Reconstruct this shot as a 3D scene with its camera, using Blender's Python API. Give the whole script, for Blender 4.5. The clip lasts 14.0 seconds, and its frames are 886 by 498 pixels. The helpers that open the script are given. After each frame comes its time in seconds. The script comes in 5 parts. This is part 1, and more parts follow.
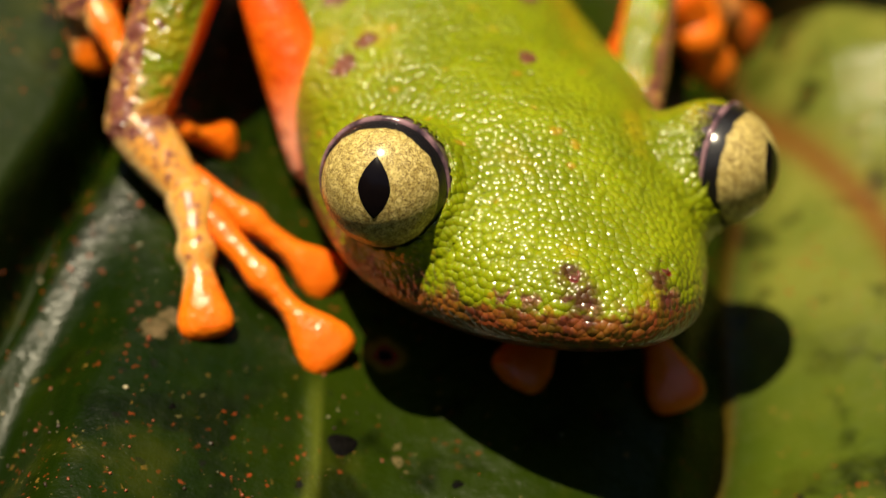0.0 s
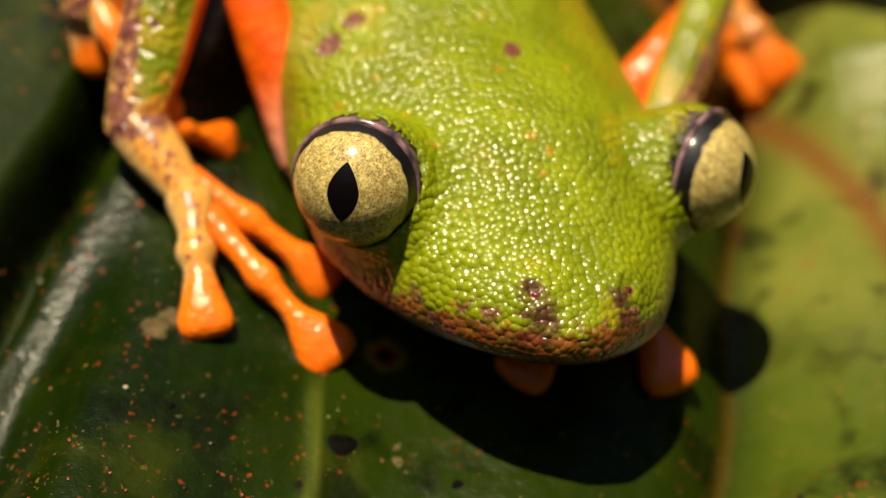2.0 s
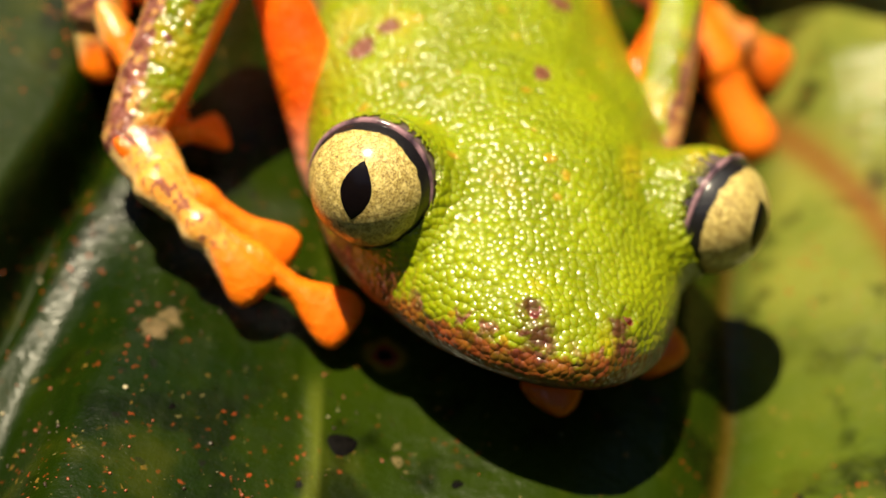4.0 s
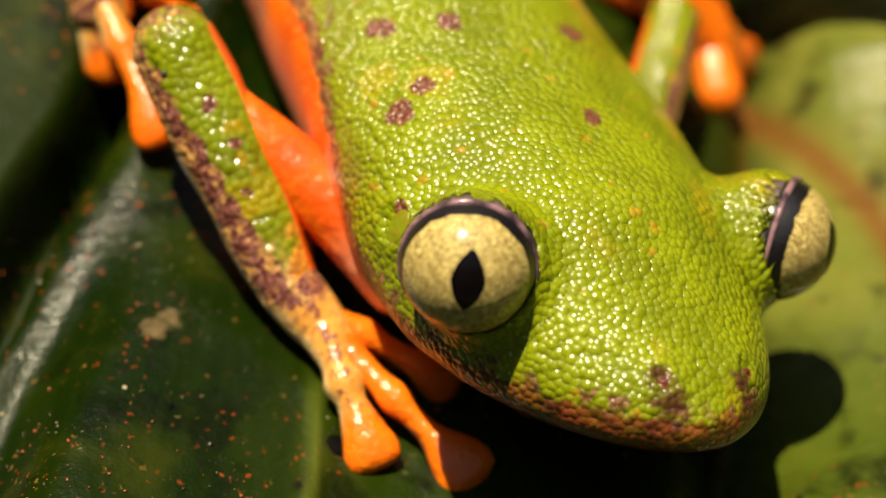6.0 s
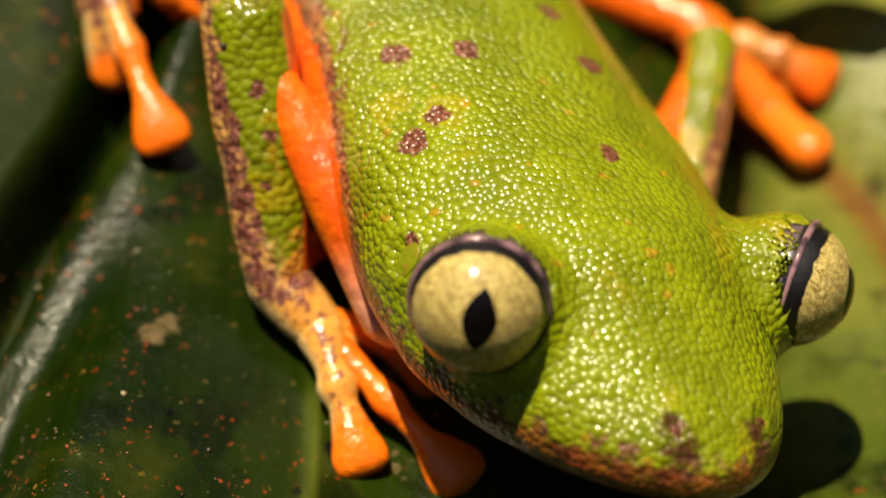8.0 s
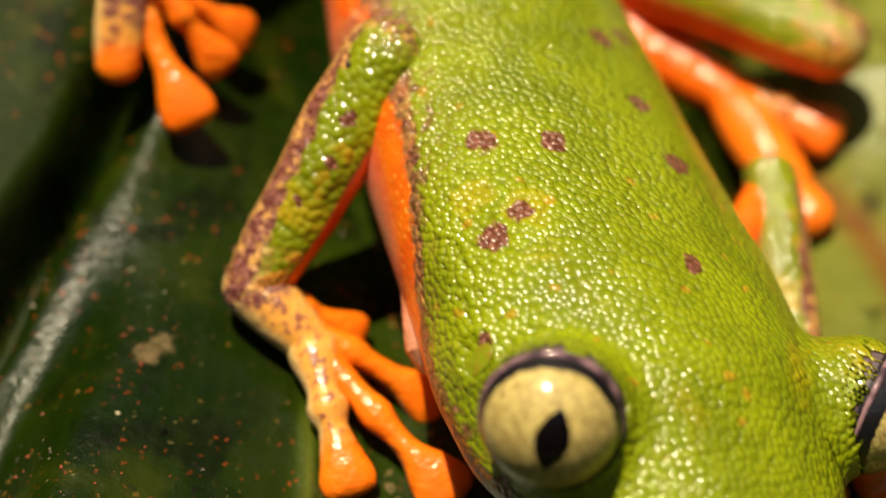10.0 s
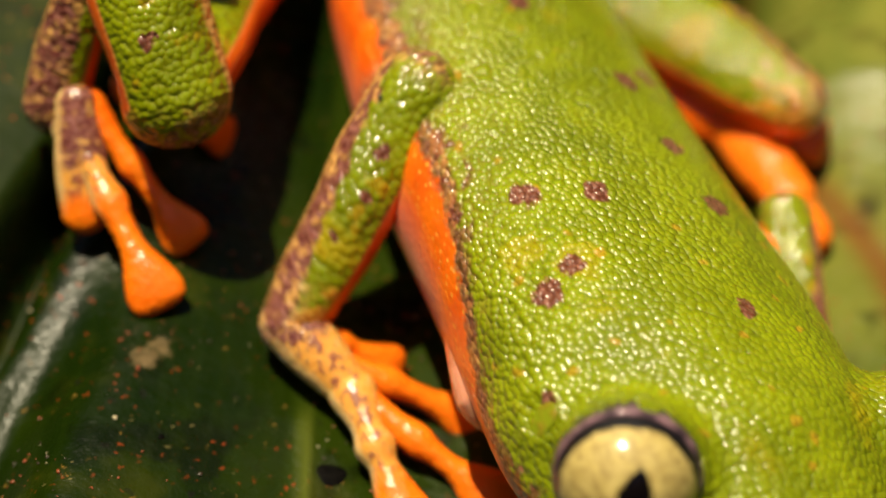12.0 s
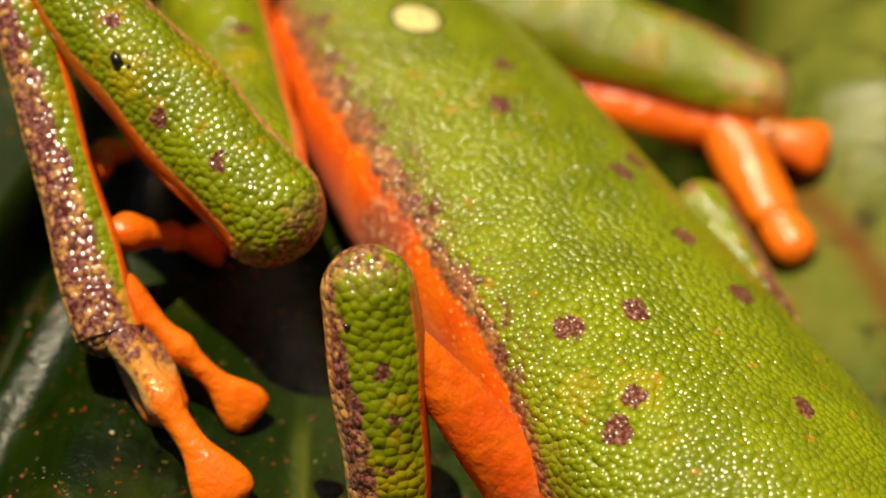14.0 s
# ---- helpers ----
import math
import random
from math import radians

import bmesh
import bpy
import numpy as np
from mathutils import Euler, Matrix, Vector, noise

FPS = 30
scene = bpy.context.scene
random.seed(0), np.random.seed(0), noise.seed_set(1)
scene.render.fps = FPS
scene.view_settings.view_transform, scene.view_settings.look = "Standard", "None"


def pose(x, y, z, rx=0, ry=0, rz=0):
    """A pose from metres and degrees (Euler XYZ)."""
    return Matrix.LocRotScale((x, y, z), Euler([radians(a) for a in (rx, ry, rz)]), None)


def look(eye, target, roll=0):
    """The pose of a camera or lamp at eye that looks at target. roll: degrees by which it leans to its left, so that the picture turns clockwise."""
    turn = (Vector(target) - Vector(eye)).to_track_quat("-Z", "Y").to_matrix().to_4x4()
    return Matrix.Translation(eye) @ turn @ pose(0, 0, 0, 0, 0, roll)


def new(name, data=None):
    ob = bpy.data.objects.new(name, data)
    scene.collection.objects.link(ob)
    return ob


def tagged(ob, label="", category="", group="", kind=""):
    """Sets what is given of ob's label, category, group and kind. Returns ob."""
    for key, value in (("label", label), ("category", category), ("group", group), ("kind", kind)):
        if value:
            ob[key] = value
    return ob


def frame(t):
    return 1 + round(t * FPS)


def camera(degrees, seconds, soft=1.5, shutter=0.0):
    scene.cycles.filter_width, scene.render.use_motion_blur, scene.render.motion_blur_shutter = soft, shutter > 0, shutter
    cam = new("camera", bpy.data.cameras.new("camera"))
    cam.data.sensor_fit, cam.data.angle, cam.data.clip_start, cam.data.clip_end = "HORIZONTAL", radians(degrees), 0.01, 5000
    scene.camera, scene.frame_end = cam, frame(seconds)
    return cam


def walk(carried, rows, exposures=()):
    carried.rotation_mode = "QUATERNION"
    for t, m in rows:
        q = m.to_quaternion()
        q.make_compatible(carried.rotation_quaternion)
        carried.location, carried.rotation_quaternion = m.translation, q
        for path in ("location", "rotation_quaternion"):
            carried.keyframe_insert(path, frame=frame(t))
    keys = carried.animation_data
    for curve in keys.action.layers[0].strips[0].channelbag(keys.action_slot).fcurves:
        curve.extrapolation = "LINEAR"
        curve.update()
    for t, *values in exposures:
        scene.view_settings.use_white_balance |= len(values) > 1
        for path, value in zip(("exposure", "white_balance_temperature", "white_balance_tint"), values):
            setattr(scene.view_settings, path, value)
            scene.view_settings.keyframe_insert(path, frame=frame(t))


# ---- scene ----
# Lengths below are in millimetres and are turned into metres by MM.
MM = 0.001

# ---- camera ----
cam = camera(22, 14.0, soft=1.5, shutter=0.9)
CAM_ROWS = (
    (0.0, 0.00, -57.85, 68.94),
    (5.0, 0.02, -57.85, 68.94),
    (6.5, 0.04, -57.83, 68.96),
    (7.2, 0.04, -57.82, 68.97),
    (9.5, 0.26, -57.19, 69.50),
    (10.5, 0.33, -57.04, 69.63),
    (11.0, 0.37, -57.00, 69.66),
    (12.0, 0.41, -56.97, 69.68),
    (12.5, 0.43, -56.85, 69.78),
    (13.0, 0.48, -56.70, 69.91),
    (13.5, 0.50, -56.62, 69.98),
    (14.0, 0.52, -56.54, 70.05),
)
walk(cam, [(t, Matrix.Translation((x * MM, y * MM, z * MM)) @ pose(0, 0, 0, 40, 0, 0)) for t, x, y, z in CAM_ROWS],
     exposures=((0, 0.42), (2.2, 0.42), (4.3, 0.98), (5.1, 0.96), (5.5, 0.80), (6.0, 0.60), (6.4, 0.46), (9.3, 0.50), (12.5, 0.40), (14, 0.22)))
cam.data.dof.use_dof = True
cam.data.dof.focus_distance = 0.0825
cam.data.dof.aperture_fstop = 30.0

# ---- light ----
SUN_WAY = Vector((0.155, -0.175, -0.972)).normalized()
world = bpy.data.worlds.new("sky")
scene.world = world
world.use_nodes = True
wn = world.node_tree.nodes
sky = wn.new("ShaderNodeTexSky")
sky.sky_type = "NISHITA"
sky.sun_disc = False
sky.sun_elevation = math.asin(-SUN_WAY.z)
sky.sun_rotation = math.atan2(-SUN_WAY.x, -SUN_WAY.y)
world.node_tree.links.new(sky.outputs[0], wn["Background"].inputs[0])
wn["Background"].inputs[1].default_value = 0.05
sun_data = bpy.data.lights.new("sun", "SUN")
sun_data.energy = 5.0
sun_data.angle = radians(0.6)
sun_data.color = (1.0, 0.86, 0.59)
sun = new("sun", sun_data)
sun.matrix_world = look((0, 0, 1), Vector((0, 0, 1)) + SUN_WAY)


# ---- materials ----
class Nodes:
    """A short way to write node materials."""

    def __init__(self, name):
        self.mat = bpy.data.materials.new(name)
        self.mat.use_nodes = True
        self.tree = self.mat.node_tree
        self.shader = self.tree.nodes["Principled BSDF"]
        self.coord = self.tree.nodes.new("ShaderNodeTexCoord").outputs["Object"]

    def put(self, socket, value):
        if hasattr(value, "is_output"):
            self.tree.links.new(value, socket)
        else:
            socket.default_value = value

    def attr(self, name):
        n = self.tree.nodes.new("ShaderNodeAttribute")
        n.attribute_name = name
        return n.outputs["Fac"]

    def math(self, op, a, b=0.0, c=0.0, clamp=False):
        n = self.tree.nodes.new("ShaderNodeMath")
        n.operation, n.use_clamp = op, clamp
        for s, v in zip(n.inputs, (a, b, c)):
            self.put(s, v)
        return n.outputs[0]

    def noise(self, size, detail=3.0, vec=None, rough=0.5):
        n = self.tree.nodes.new("ShaderNodeTexNoise")
        self.put(n.inputs["Vector"], vec or self.coord)
        n.inputs["Scale"].default_value = 1.0 / (size * MM)
        n.inputs["Detail"].default_value = detail
        n.inputs["Roughness"].default_value = rough
        return n.outputs["Fac"]

    def cells(self, size, feature="F1", vec=None, smooth=None, spread=1.0):
        n = self.tree.nodes.new("ShaderNodeTexVoronoi")
        n.feature = "SMOOTH_F1" if smooth else feature
        if smooth:
            n.inputs["Smoothness"].default_value = smooth
        self.put(n.inputs["Vector"], vec or self.coord)
        n.inputs["Scale"].default_value = 1.0 / (size * MM)
        n.inputs["Randomness"].default_value = spread
        return n.outputs["Distance"]

    def step(self, value, low, high):
        n = self.tree.nodes.new("ShaderNodeMapRange")
        n.interpolation_type = "SMOOTHSTEP"
        self.put(n.inputs["Value"], value)
        n.inputs["From Min"].default_value, n.inputs["From Max"].default_value = low, high
        return n.outputs["Result"]

    def mix(self, fac, a, b):
        n = self.tree.nodes.new("ShaderNodeMix")
        n.data_type = "RGBA"
        self.put(n.inputs[0], fac)
        for s, v in ((n.inputs[6], a), (n.inputs[7], b)):
            self.put(s, v if hasattr(v, "is_output") else (*v, 1.0))
        return n.outputs[2]

    def near(self, points, warp=None):
        """The distance in millimetres to the nearest of some points, given with a size each."""
        best = None
        for x, y, z, r in points:
            n = self.tree.nodes.new("ShaderNodeVectorMath")
            n.operation = "DISTANCE"
            self.put(n.inputs[0], warp or self.coord)
            n.inputs[1].default_value = (x * MM, y * MM, z * MM)
            d = self.math("MULTIPLY", n.outputs["Value"], 1.0 / (r * MM))
            best = d if best is None else self.math("MINIMUM", best, d)
        return best

    def warp(self, size, amount):
        n = self.tree.nodes.new("ShaderNodeTexNoise")
        self.put(n.inputs["Vector"], self.coord)
        n.inputs["Scale"].default_value = 1.0 / (size * MM)
        n.inputs["Detail"].default_value = 2.0
        m = self.tree.nodes.new("ShaderNodeVectorMath")
        m.operation = "MULTIPLY_ADD"
        self.put(m.inputs[0], n.outputs["Color"])
        m.inputs[1].default_value = (2 * amount * MM,) * 3
        a = self.tree.nodes.new("ShaderNodeVectorMath")
        a.operation = "SUBTRACT"
        self.put(a.inputs[0], self.coord)
        a.inputs[1].default_value = (amount * MM,) * 3
        self.put(m.inputs[2], a.outputs[0])
        return m.outputs[0]

    def bump(self, height, depth, before=None):
        n = self.tree.nodes.new("ShaderNodeBump")
        n.inputs["Strength"].default_value = 1.0
        n.inputs["Distance"].default_value = depth * MM
        self.put(n.inputs["Height"], height)
        if before is not None:
            self.put(n.inputs["Normal"], before)
        return n.outputs[0]

    def done(self, color, rough=0.5, normal=None, sub=0.0, sub_scale=0.4, spec=0.5, coat=0.0, wet=False):
        s = self.shader.inputs
        self.put(s["Base Color"], color if hasattr(color, "is_output") else (*color, 1.0))
        self.put(s["Roughness"], rough)
        self.put(s["Specular IOR Level"], spec)
        if normal is not None:
            self.put(s["Normal"], normal)
            if wet:
                self.put(s["Coat Normal"], normal)
        s["Subsurface Weight"].default_value = sub
        s["Subsurface Radius"].default_value = (1.0, 0.45, 0.15)
        s["Subsurface Scale"].default_value = sub_scale * MM
        s["Coat Weight"].default_value = coat
        s["Coat Roughness"].default_value = 0.17
        return self.mat


GREEN, GREEN_DARK, GREEN_YELLOW = (0.256, 0.303, 0.003), (0.170, 0.208, 0.002), (0.37, 0.30, 0.006)
PURPLE, MAUVE, CREAM = (0.120, 0.026, 0.020), (0.32, 0.130, 0.100), (0.64, 0.34, 0.10)
ORANGE, ORANGE_DEEP, ORANGE_PALE = (0.92, 0.165, 0.004), (0.80, 0.095, 0.005), (0.80, 0.34, 0.17)
SPOTS = ((-7.85, -4.95, 3.4, 0.46), (-7.44, -6.0, 2.4, 0.60), (-4.16, 0.43, 3.5, 0.46), (-11.42, -5.07, 4.4, 0.56), (-10.4, -2.6, 5.0, 0.55),
         (-16.5, 2.8, 6.65, 0.55), (-17.2, 4.3, 6.3, 0.55), (-12.8, 2.6, 5.65, 0.50), (-9.6, 2.75, 4.75, 0.55), (-4.6, -7.0, -0.1, 0.45),
         (-21.4, 0.3, 7.75, 0.50), (-23.5, 2.5, 8.2, 0.40))


def granules(n, size):
    """Wet warts, round and set apart, with finer ones between; and how far each point lies from a wart's middle."""
    d = n.cells(size, spread=0.80, vec=n.warp(size * 1.5, size * 0.12))
    r = n.math("MULTIPLY", d, 1.0 / 0.62)
    a = n.math("SUBTRACT", 1.0, n.math("POWER", r, 1.7))
    a = n.math("MULTIPLY", a, n.math("ADD", 0.55, n.math("MULTIPLY", n.noise(0.7, 2.0), 0.9)))
    e = n.math("MULTIPLY", n.cells(size * 0.45), 1.7)
    b = n.math("SUBTRACT", 1.0, n.math("MULTIPLY", e, e), clamp=True)
    return n.math("ADD", a, n.math("MULTIPLY", b, 0.05)), d


def mottled(n, size, low=0.46, high=0.54):
    """Purple-brown skin with pale specks."""
    fine = n.mix(n.step(n.noise(size * 0.35, 3.0), 0.40, 0.62), PURPLE, MAUVE)
    return n.mix(n.step(n.noise(size, 4.0, rough=0.65), low, high), fine, CREAM)


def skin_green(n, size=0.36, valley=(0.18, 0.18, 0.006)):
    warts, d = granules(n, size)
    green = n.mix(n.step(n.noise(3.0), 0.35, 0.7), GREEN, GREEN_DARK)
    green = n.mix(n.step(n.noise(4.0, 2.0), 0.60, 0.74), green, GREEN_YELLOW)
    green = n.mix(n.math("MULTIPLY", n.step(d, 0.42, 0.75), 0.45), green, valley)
    return green, warts


def body_material():
    n = Nodes("frog_skin")
    dorsal, head = n.attr("dorsal"), n.attr("head")
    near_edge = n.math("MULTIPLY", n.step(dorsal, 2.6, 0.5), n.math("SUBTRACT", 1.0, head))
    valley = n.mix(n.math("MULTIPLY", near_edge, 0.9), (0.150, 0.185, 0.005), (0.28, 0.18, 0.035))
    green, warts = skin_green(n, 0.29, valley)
    warp = n.warp(0.5, 0.42)
    spot = n.step(n.near(SPOTS, warp), 1.15, 0.85)
    halo = n.step(n.near(((-9.4, -6.0, 3.0, 0.8), (-7.9, -4.6, 3.5, 0.9)), n.warp(0.9, 0.6)), 1.2, 0.7)
    green = n.mix(n.math("MULTIPLY", halo, 0.35), green, (0.50, 0.36, 0.01))
    fleck = n.step(n.cells(1.7, vec=n.warp(1.2, 0.5)), 0.17, 0.08)
    green = n.mix(n.math("MULTIPLY", fleck, 0.45), green, (0.55, 0.24, 0.02))
    blotchy = n.mix(n.step(n.noise(0.16, 3.0), 0.45, 0.66), PURPLE, MAUVE)
    green = n.mix(n.math("MULTIPLY", spot, 0.95), green, blotchy)
    rim = n.step(n.near(((-27.5, 1.1, 8.6, 0.98),), n.warp(0.8, 0.2)), 1.30, 1.12)
    green = n.mix(n.math("MULTIPLY", rim, 0.85), green, (0.03, 0.022, 0.008))
    vertebral = n.step(n.near(((-27.5, 1.1, 8.6, 0.98),), n.warp(0.8, 0.2)), 1.05, 0.95)
    green = n.mix(vertebral, green, (0.85, 0.72, 0.30))
    # flank and belly
    flank = n.mix(n.step(n.noise(2.5), 0.35, 0.7), ORANGE, ORANGE_DEEP)
    flank = n.mix(n.math("MULTIPLY", n.step(n.cells(0.36, spread=0.85), 0.32, 0.1), n.step(dorsal, -3.2, -0.8)), flank, (0.97, 0.43, 0.06))
    flank = n.mix(n.step(dorsal, -1.6, -4.5), flank, (0.80, 0.30, 0.20))
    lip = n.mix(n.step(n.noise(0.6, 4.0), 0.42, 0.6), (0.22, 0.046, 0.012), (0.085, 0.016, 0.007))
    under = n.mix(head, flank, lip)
    rag = n.math("ADD", dorsal, n.math("MULTIPLY", n.math("SUBTRACT", n.noise(0.7, 4.0), 0.5), 1.5))
    rag = n.math("SUBTRACT", rag, n.math("MULTIPLY", head, 0.42))
    edge = n.math("MULTIPLY", n.step(rag, 1.15, 0.75), n.math("MULTIPLY", n.step(n.noise(0.75, 3.0), 0.47, 0.57), n.math("ADD", 0.35, n.math("MULTIPLY", n.step(n.noise(2.4, 2.0), 0.40, 0.60), 0.65))))
    color = n.mix(n.math("MULTIPLY", edge, 0.92), green, blotchy)
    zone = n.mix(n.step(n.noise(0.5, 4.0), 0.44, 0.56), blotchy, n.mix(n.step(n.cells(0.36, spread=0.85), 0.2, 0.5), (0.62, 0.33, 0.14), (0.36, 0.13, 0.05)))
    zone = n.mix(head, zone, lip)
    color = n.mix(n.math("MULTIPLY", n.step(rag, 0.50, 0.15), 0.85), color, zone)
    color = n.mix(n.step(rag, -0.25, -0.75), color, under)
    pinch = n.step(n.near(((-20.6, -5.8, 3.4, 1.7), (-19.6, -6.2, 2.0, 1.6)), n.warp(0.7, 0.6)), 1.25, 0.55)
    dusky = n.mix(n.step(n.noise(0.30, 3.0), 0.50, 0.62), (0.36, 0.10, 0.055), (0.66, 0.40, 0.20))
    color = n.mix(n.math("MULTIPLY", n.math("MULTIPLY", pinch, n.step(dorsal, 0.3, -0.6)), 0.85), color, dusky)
    nostril = n.step(n.near(((5.7, -1.95, -2.05, 0.55), (6.2, 1.45, -2.3, 0.5), (6.4, -1.75, -2.7, 0.72), (6.8, 1.5, -2.9, 0.5)), n.warp(0.4, 0.5)), 1.3, 0.35)
    color = n.mix(n.math("MULTIPLY", nostril, 0.9), color, (0.075, 0.016, 0.014))
    hole = n.step(n.near(((5.8, -1.9, -2.25, 0.22), (5.8, 1.9, -2.25, 0.22))), 1.1, 0.6)
    color = n.mix(hole, color, (0.12, 0.010, 0.006))
    rough = n.math("ADD", 0.22, n.math("MULTIPLY", n.noise(0.25), 0.2))
    amount = n.math("ADD", 0.14, n.math("MULTIPLY", n.step(dorsal, -0.9, 0.3), 0.86))
    amount = n.math("MULTIPLY", amount, n.math("SUBTRACT", 1.4, n.math("MULTIPLY", head, 0.4)))
    normal = n.bump(n.math("MULTIPLY", warts, amount), 0.050)
    normal = n.bump(n.noise(0.11, 3.0), 0.010, normal)
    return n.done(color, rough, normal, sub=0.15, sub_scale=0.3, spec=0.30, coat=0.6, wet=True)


def limb_material(name, green_part, purple_at, spots=(), brown=0.50, wart=0.36, depth=0.055):
    """Green on the back of the limb, mottled purple and a pale line on its outer edge, orange elsewhere."""
    n = Nodes(name)
    lat, dors, along = n.attr("lateral"), n.attr("dorsal"), n.attr("along")
    green, warts = skin_green(n, wart)
    green = n.mix(n.math("MULTIPLY", n.step(n.noise(1.1, 3.0), 0.58, 0.70), 0.55), green, (0.50, 0.27, 0.01))
    if spots:
        blotchy = n.mix(n.step(n.noise(0.16, 3.0), 0.45, 0.66), PURPLE, MAUVE)
        green = n.mix(n.math("MULTIPLY", n.step(n.near(spots, n.warp(0.5, 0.42)), 1.12, 0.92), 0.95), green, blotchy)
    rag = n.math("MULTIPLY", n.math("SUBTRACT", n.noise(0.7, 4.0), 0.5), 0.9)
    orange = n.mix(n.step(n.noise(2.0), 0.35, 0.7), ORANGE, ORANGE_DEEP)
    middle = n.step(n.math("ABSOLUTE", n.math("ADD", lat, n.math("MULTIPLY", rag, 0.6))), 0.75, 0.35)
    dots = n.math("MULTIPLY", n.step(n.noise(0.36, 3.0), brown, brown + 0.08), middle)
    mottle = n.mix(n.math("MULTIPLY", dots, 0.85), n.mix(n.step(n.math("ADD", lat, rag), -0.15, 0.55), (0.66, 0.42, 0.17), (0.74, 0.29, 0.035)), (0.20, 0.070, 0.045))
    color = n.mix(n.step(n.math("ADD", along, n.math("MULTIPLY", rag, 0.5)), green_part - 0.08, green_part + 0.08), green, mottle)
    side = n.math("ADD", lat, n.math("MULTIPLY", rag, 0.9))
    dark = n.math("SUBTRACT", n.math("MULTIPLY", along, 0.9), purple_at)
    fringe = mottled(n, 0.55, 0.50, 0.62)
    color = n.mix(n.step(n.math("SUBTRACT", side, dark), -0.05, -0.2), color, fringe)
    color = n.mix(n.step(n.math("ADD", lat, n.math("MULTIPLY", rag, 0.12)), -0.84, -0.93), color, CREAM)
    tip = n.math("MULTIPLY", n.step(along, 0.13, 0.03), 1.6)
    dors = n.math("ADD", dors, tip)
    end = n.math("MULTIPLY", n.step(along, 0.12, 0.02), n.step(n.noise(0.7, 3.0), 0.42, 0.54))
    color = n.mix(n.math("MULTIPLY", end, 0.9), color, fringe)
    low = n.math("ADD", dors, n.math("MULTIPLY", n.step(lat, 0.3, 0.9), -0.55))
    color = n.mix(n.step(low, 0.09, 0.03), color, n.mix(0.5, CREAM, ORANGE))
    color = n.mix(n.step(low, 0.03, -0.10), color, orange)
    normal = n.bump(n.math("MULTIPLY", warts, n.step(low, -0.2, 0.3)), depth)
    normal = n.bump(n.noise(0.11, 3.0), 0.010, normal)
    return n.done(color, n.math("ADD", 0.09, n.math("MULTIPLY", n.noise(0.25), 0.20)), normal, sub=0.15, sub_scale=0.5, coat=0.4, wet=True)


def orange_material(name, speckled):
    n = Nodes(name)
    color = n.mix(n.step(n.noise(1.6), 0.35, 0.7), ORANGE, (0.92, 0.205, 0.006))
    pale = n.step(n.attr("along"), 0.45, 0.05)
    color = n.mix(n.math("MULTIPLY", pale, 0.25), color, ORANGE_DEEP)
    if speckled:
        back = n.mix(n.step(n.noise(0.30, 3.0), 0.50, 0.62), (0.66, 0.27, 0.05), (0.30, 0.11, 0.06))
        back = n.mix(n.step(n.attr("along"), 0.40, 0.85), back, ORANGE)
        where = n.math("ADD", n.attr("dorsal"), n.math("MULTIPLY", n.attr("lateral"), -0.5))
        color = n.mix(n.step(where, 0.1, 0.5), color, back)
    normal = n.bump(n.noise(0.5, 3.0), 0.10)
    normal = n.bump(n.cells(0.13, smooth=0.4), 0.012, normal)
    return n.done(color, n.math("ADD", 0.2, n.math("MULTIPLY", n.noise(0.4), 0.2)), normal, sub=0.2, sub_scale=0.7, coat=0.22, wet=True)


def toe_material(name, mottled_to, tan_to=0.30):
    """A toe mottled purple and tan near its base, with a pale outer edge and an orange tip."""
    n = Nodes(name)
    along, lat, dors = n.attr("along"), n.attr("lateral"), n.attr("dorsal")
    rag = n.math("MULTIPLY", n.math("SUBTRACT", n.noise(0.6, 4.0), 0.5), 0.5)
    orange = n.mix(n.step(n.noise(1.6), 0.35, 0.7), ORANGE, (0.92, 0.205, 0.006))
    tan = n.mix(n.step(n.math("ADD", n.math("ABSOLUTE", lat), rag), 0.35, 0.75), (0.30, 0.10, 0.05), (0.72, 0.40, 0.11))
    tan = n.mix(n.step(n.noise(0.35, 3.0), 0.48, 0.58), (0.74, 0.34, 0.06), tan)
    color = n.mix(n.step(n.math("ADD", along, n.math("MULTIPLY", rag, 0.6)), mottled_to + tan_to, mottled_to + tan_to - 0.25), orange, tan)
    color = n.mix(n.step(n.math("ADD", along, rag), mottled_to + 0.05, mottled_to - 0.08), color, mottled(n, 0.42, 0.52, 0.64))
    pale = n.math("MULTIPLY", n.step(lat, -0.55, -0.85), n.step(along, mottled_to + tan_to + 0.05, mottled_to + tan_to - 0.20))
    color = n.mix(pale, color, (0.70, 0.45, 0.18))
    color = n.mix(n.step(n.math("ADD", dors, rag), -0.15, -0.45), color, orange)
    normal = n.bump(n.noise(0.35, 3.0), 0.09)
    return n.done(color, n.math("ADD", 0.16, n.math("MULTIPLY", n.noise(0.3), 0.2)), normal, sub=0.2, sub_scale=0.6, coat=0.25, wet=True)


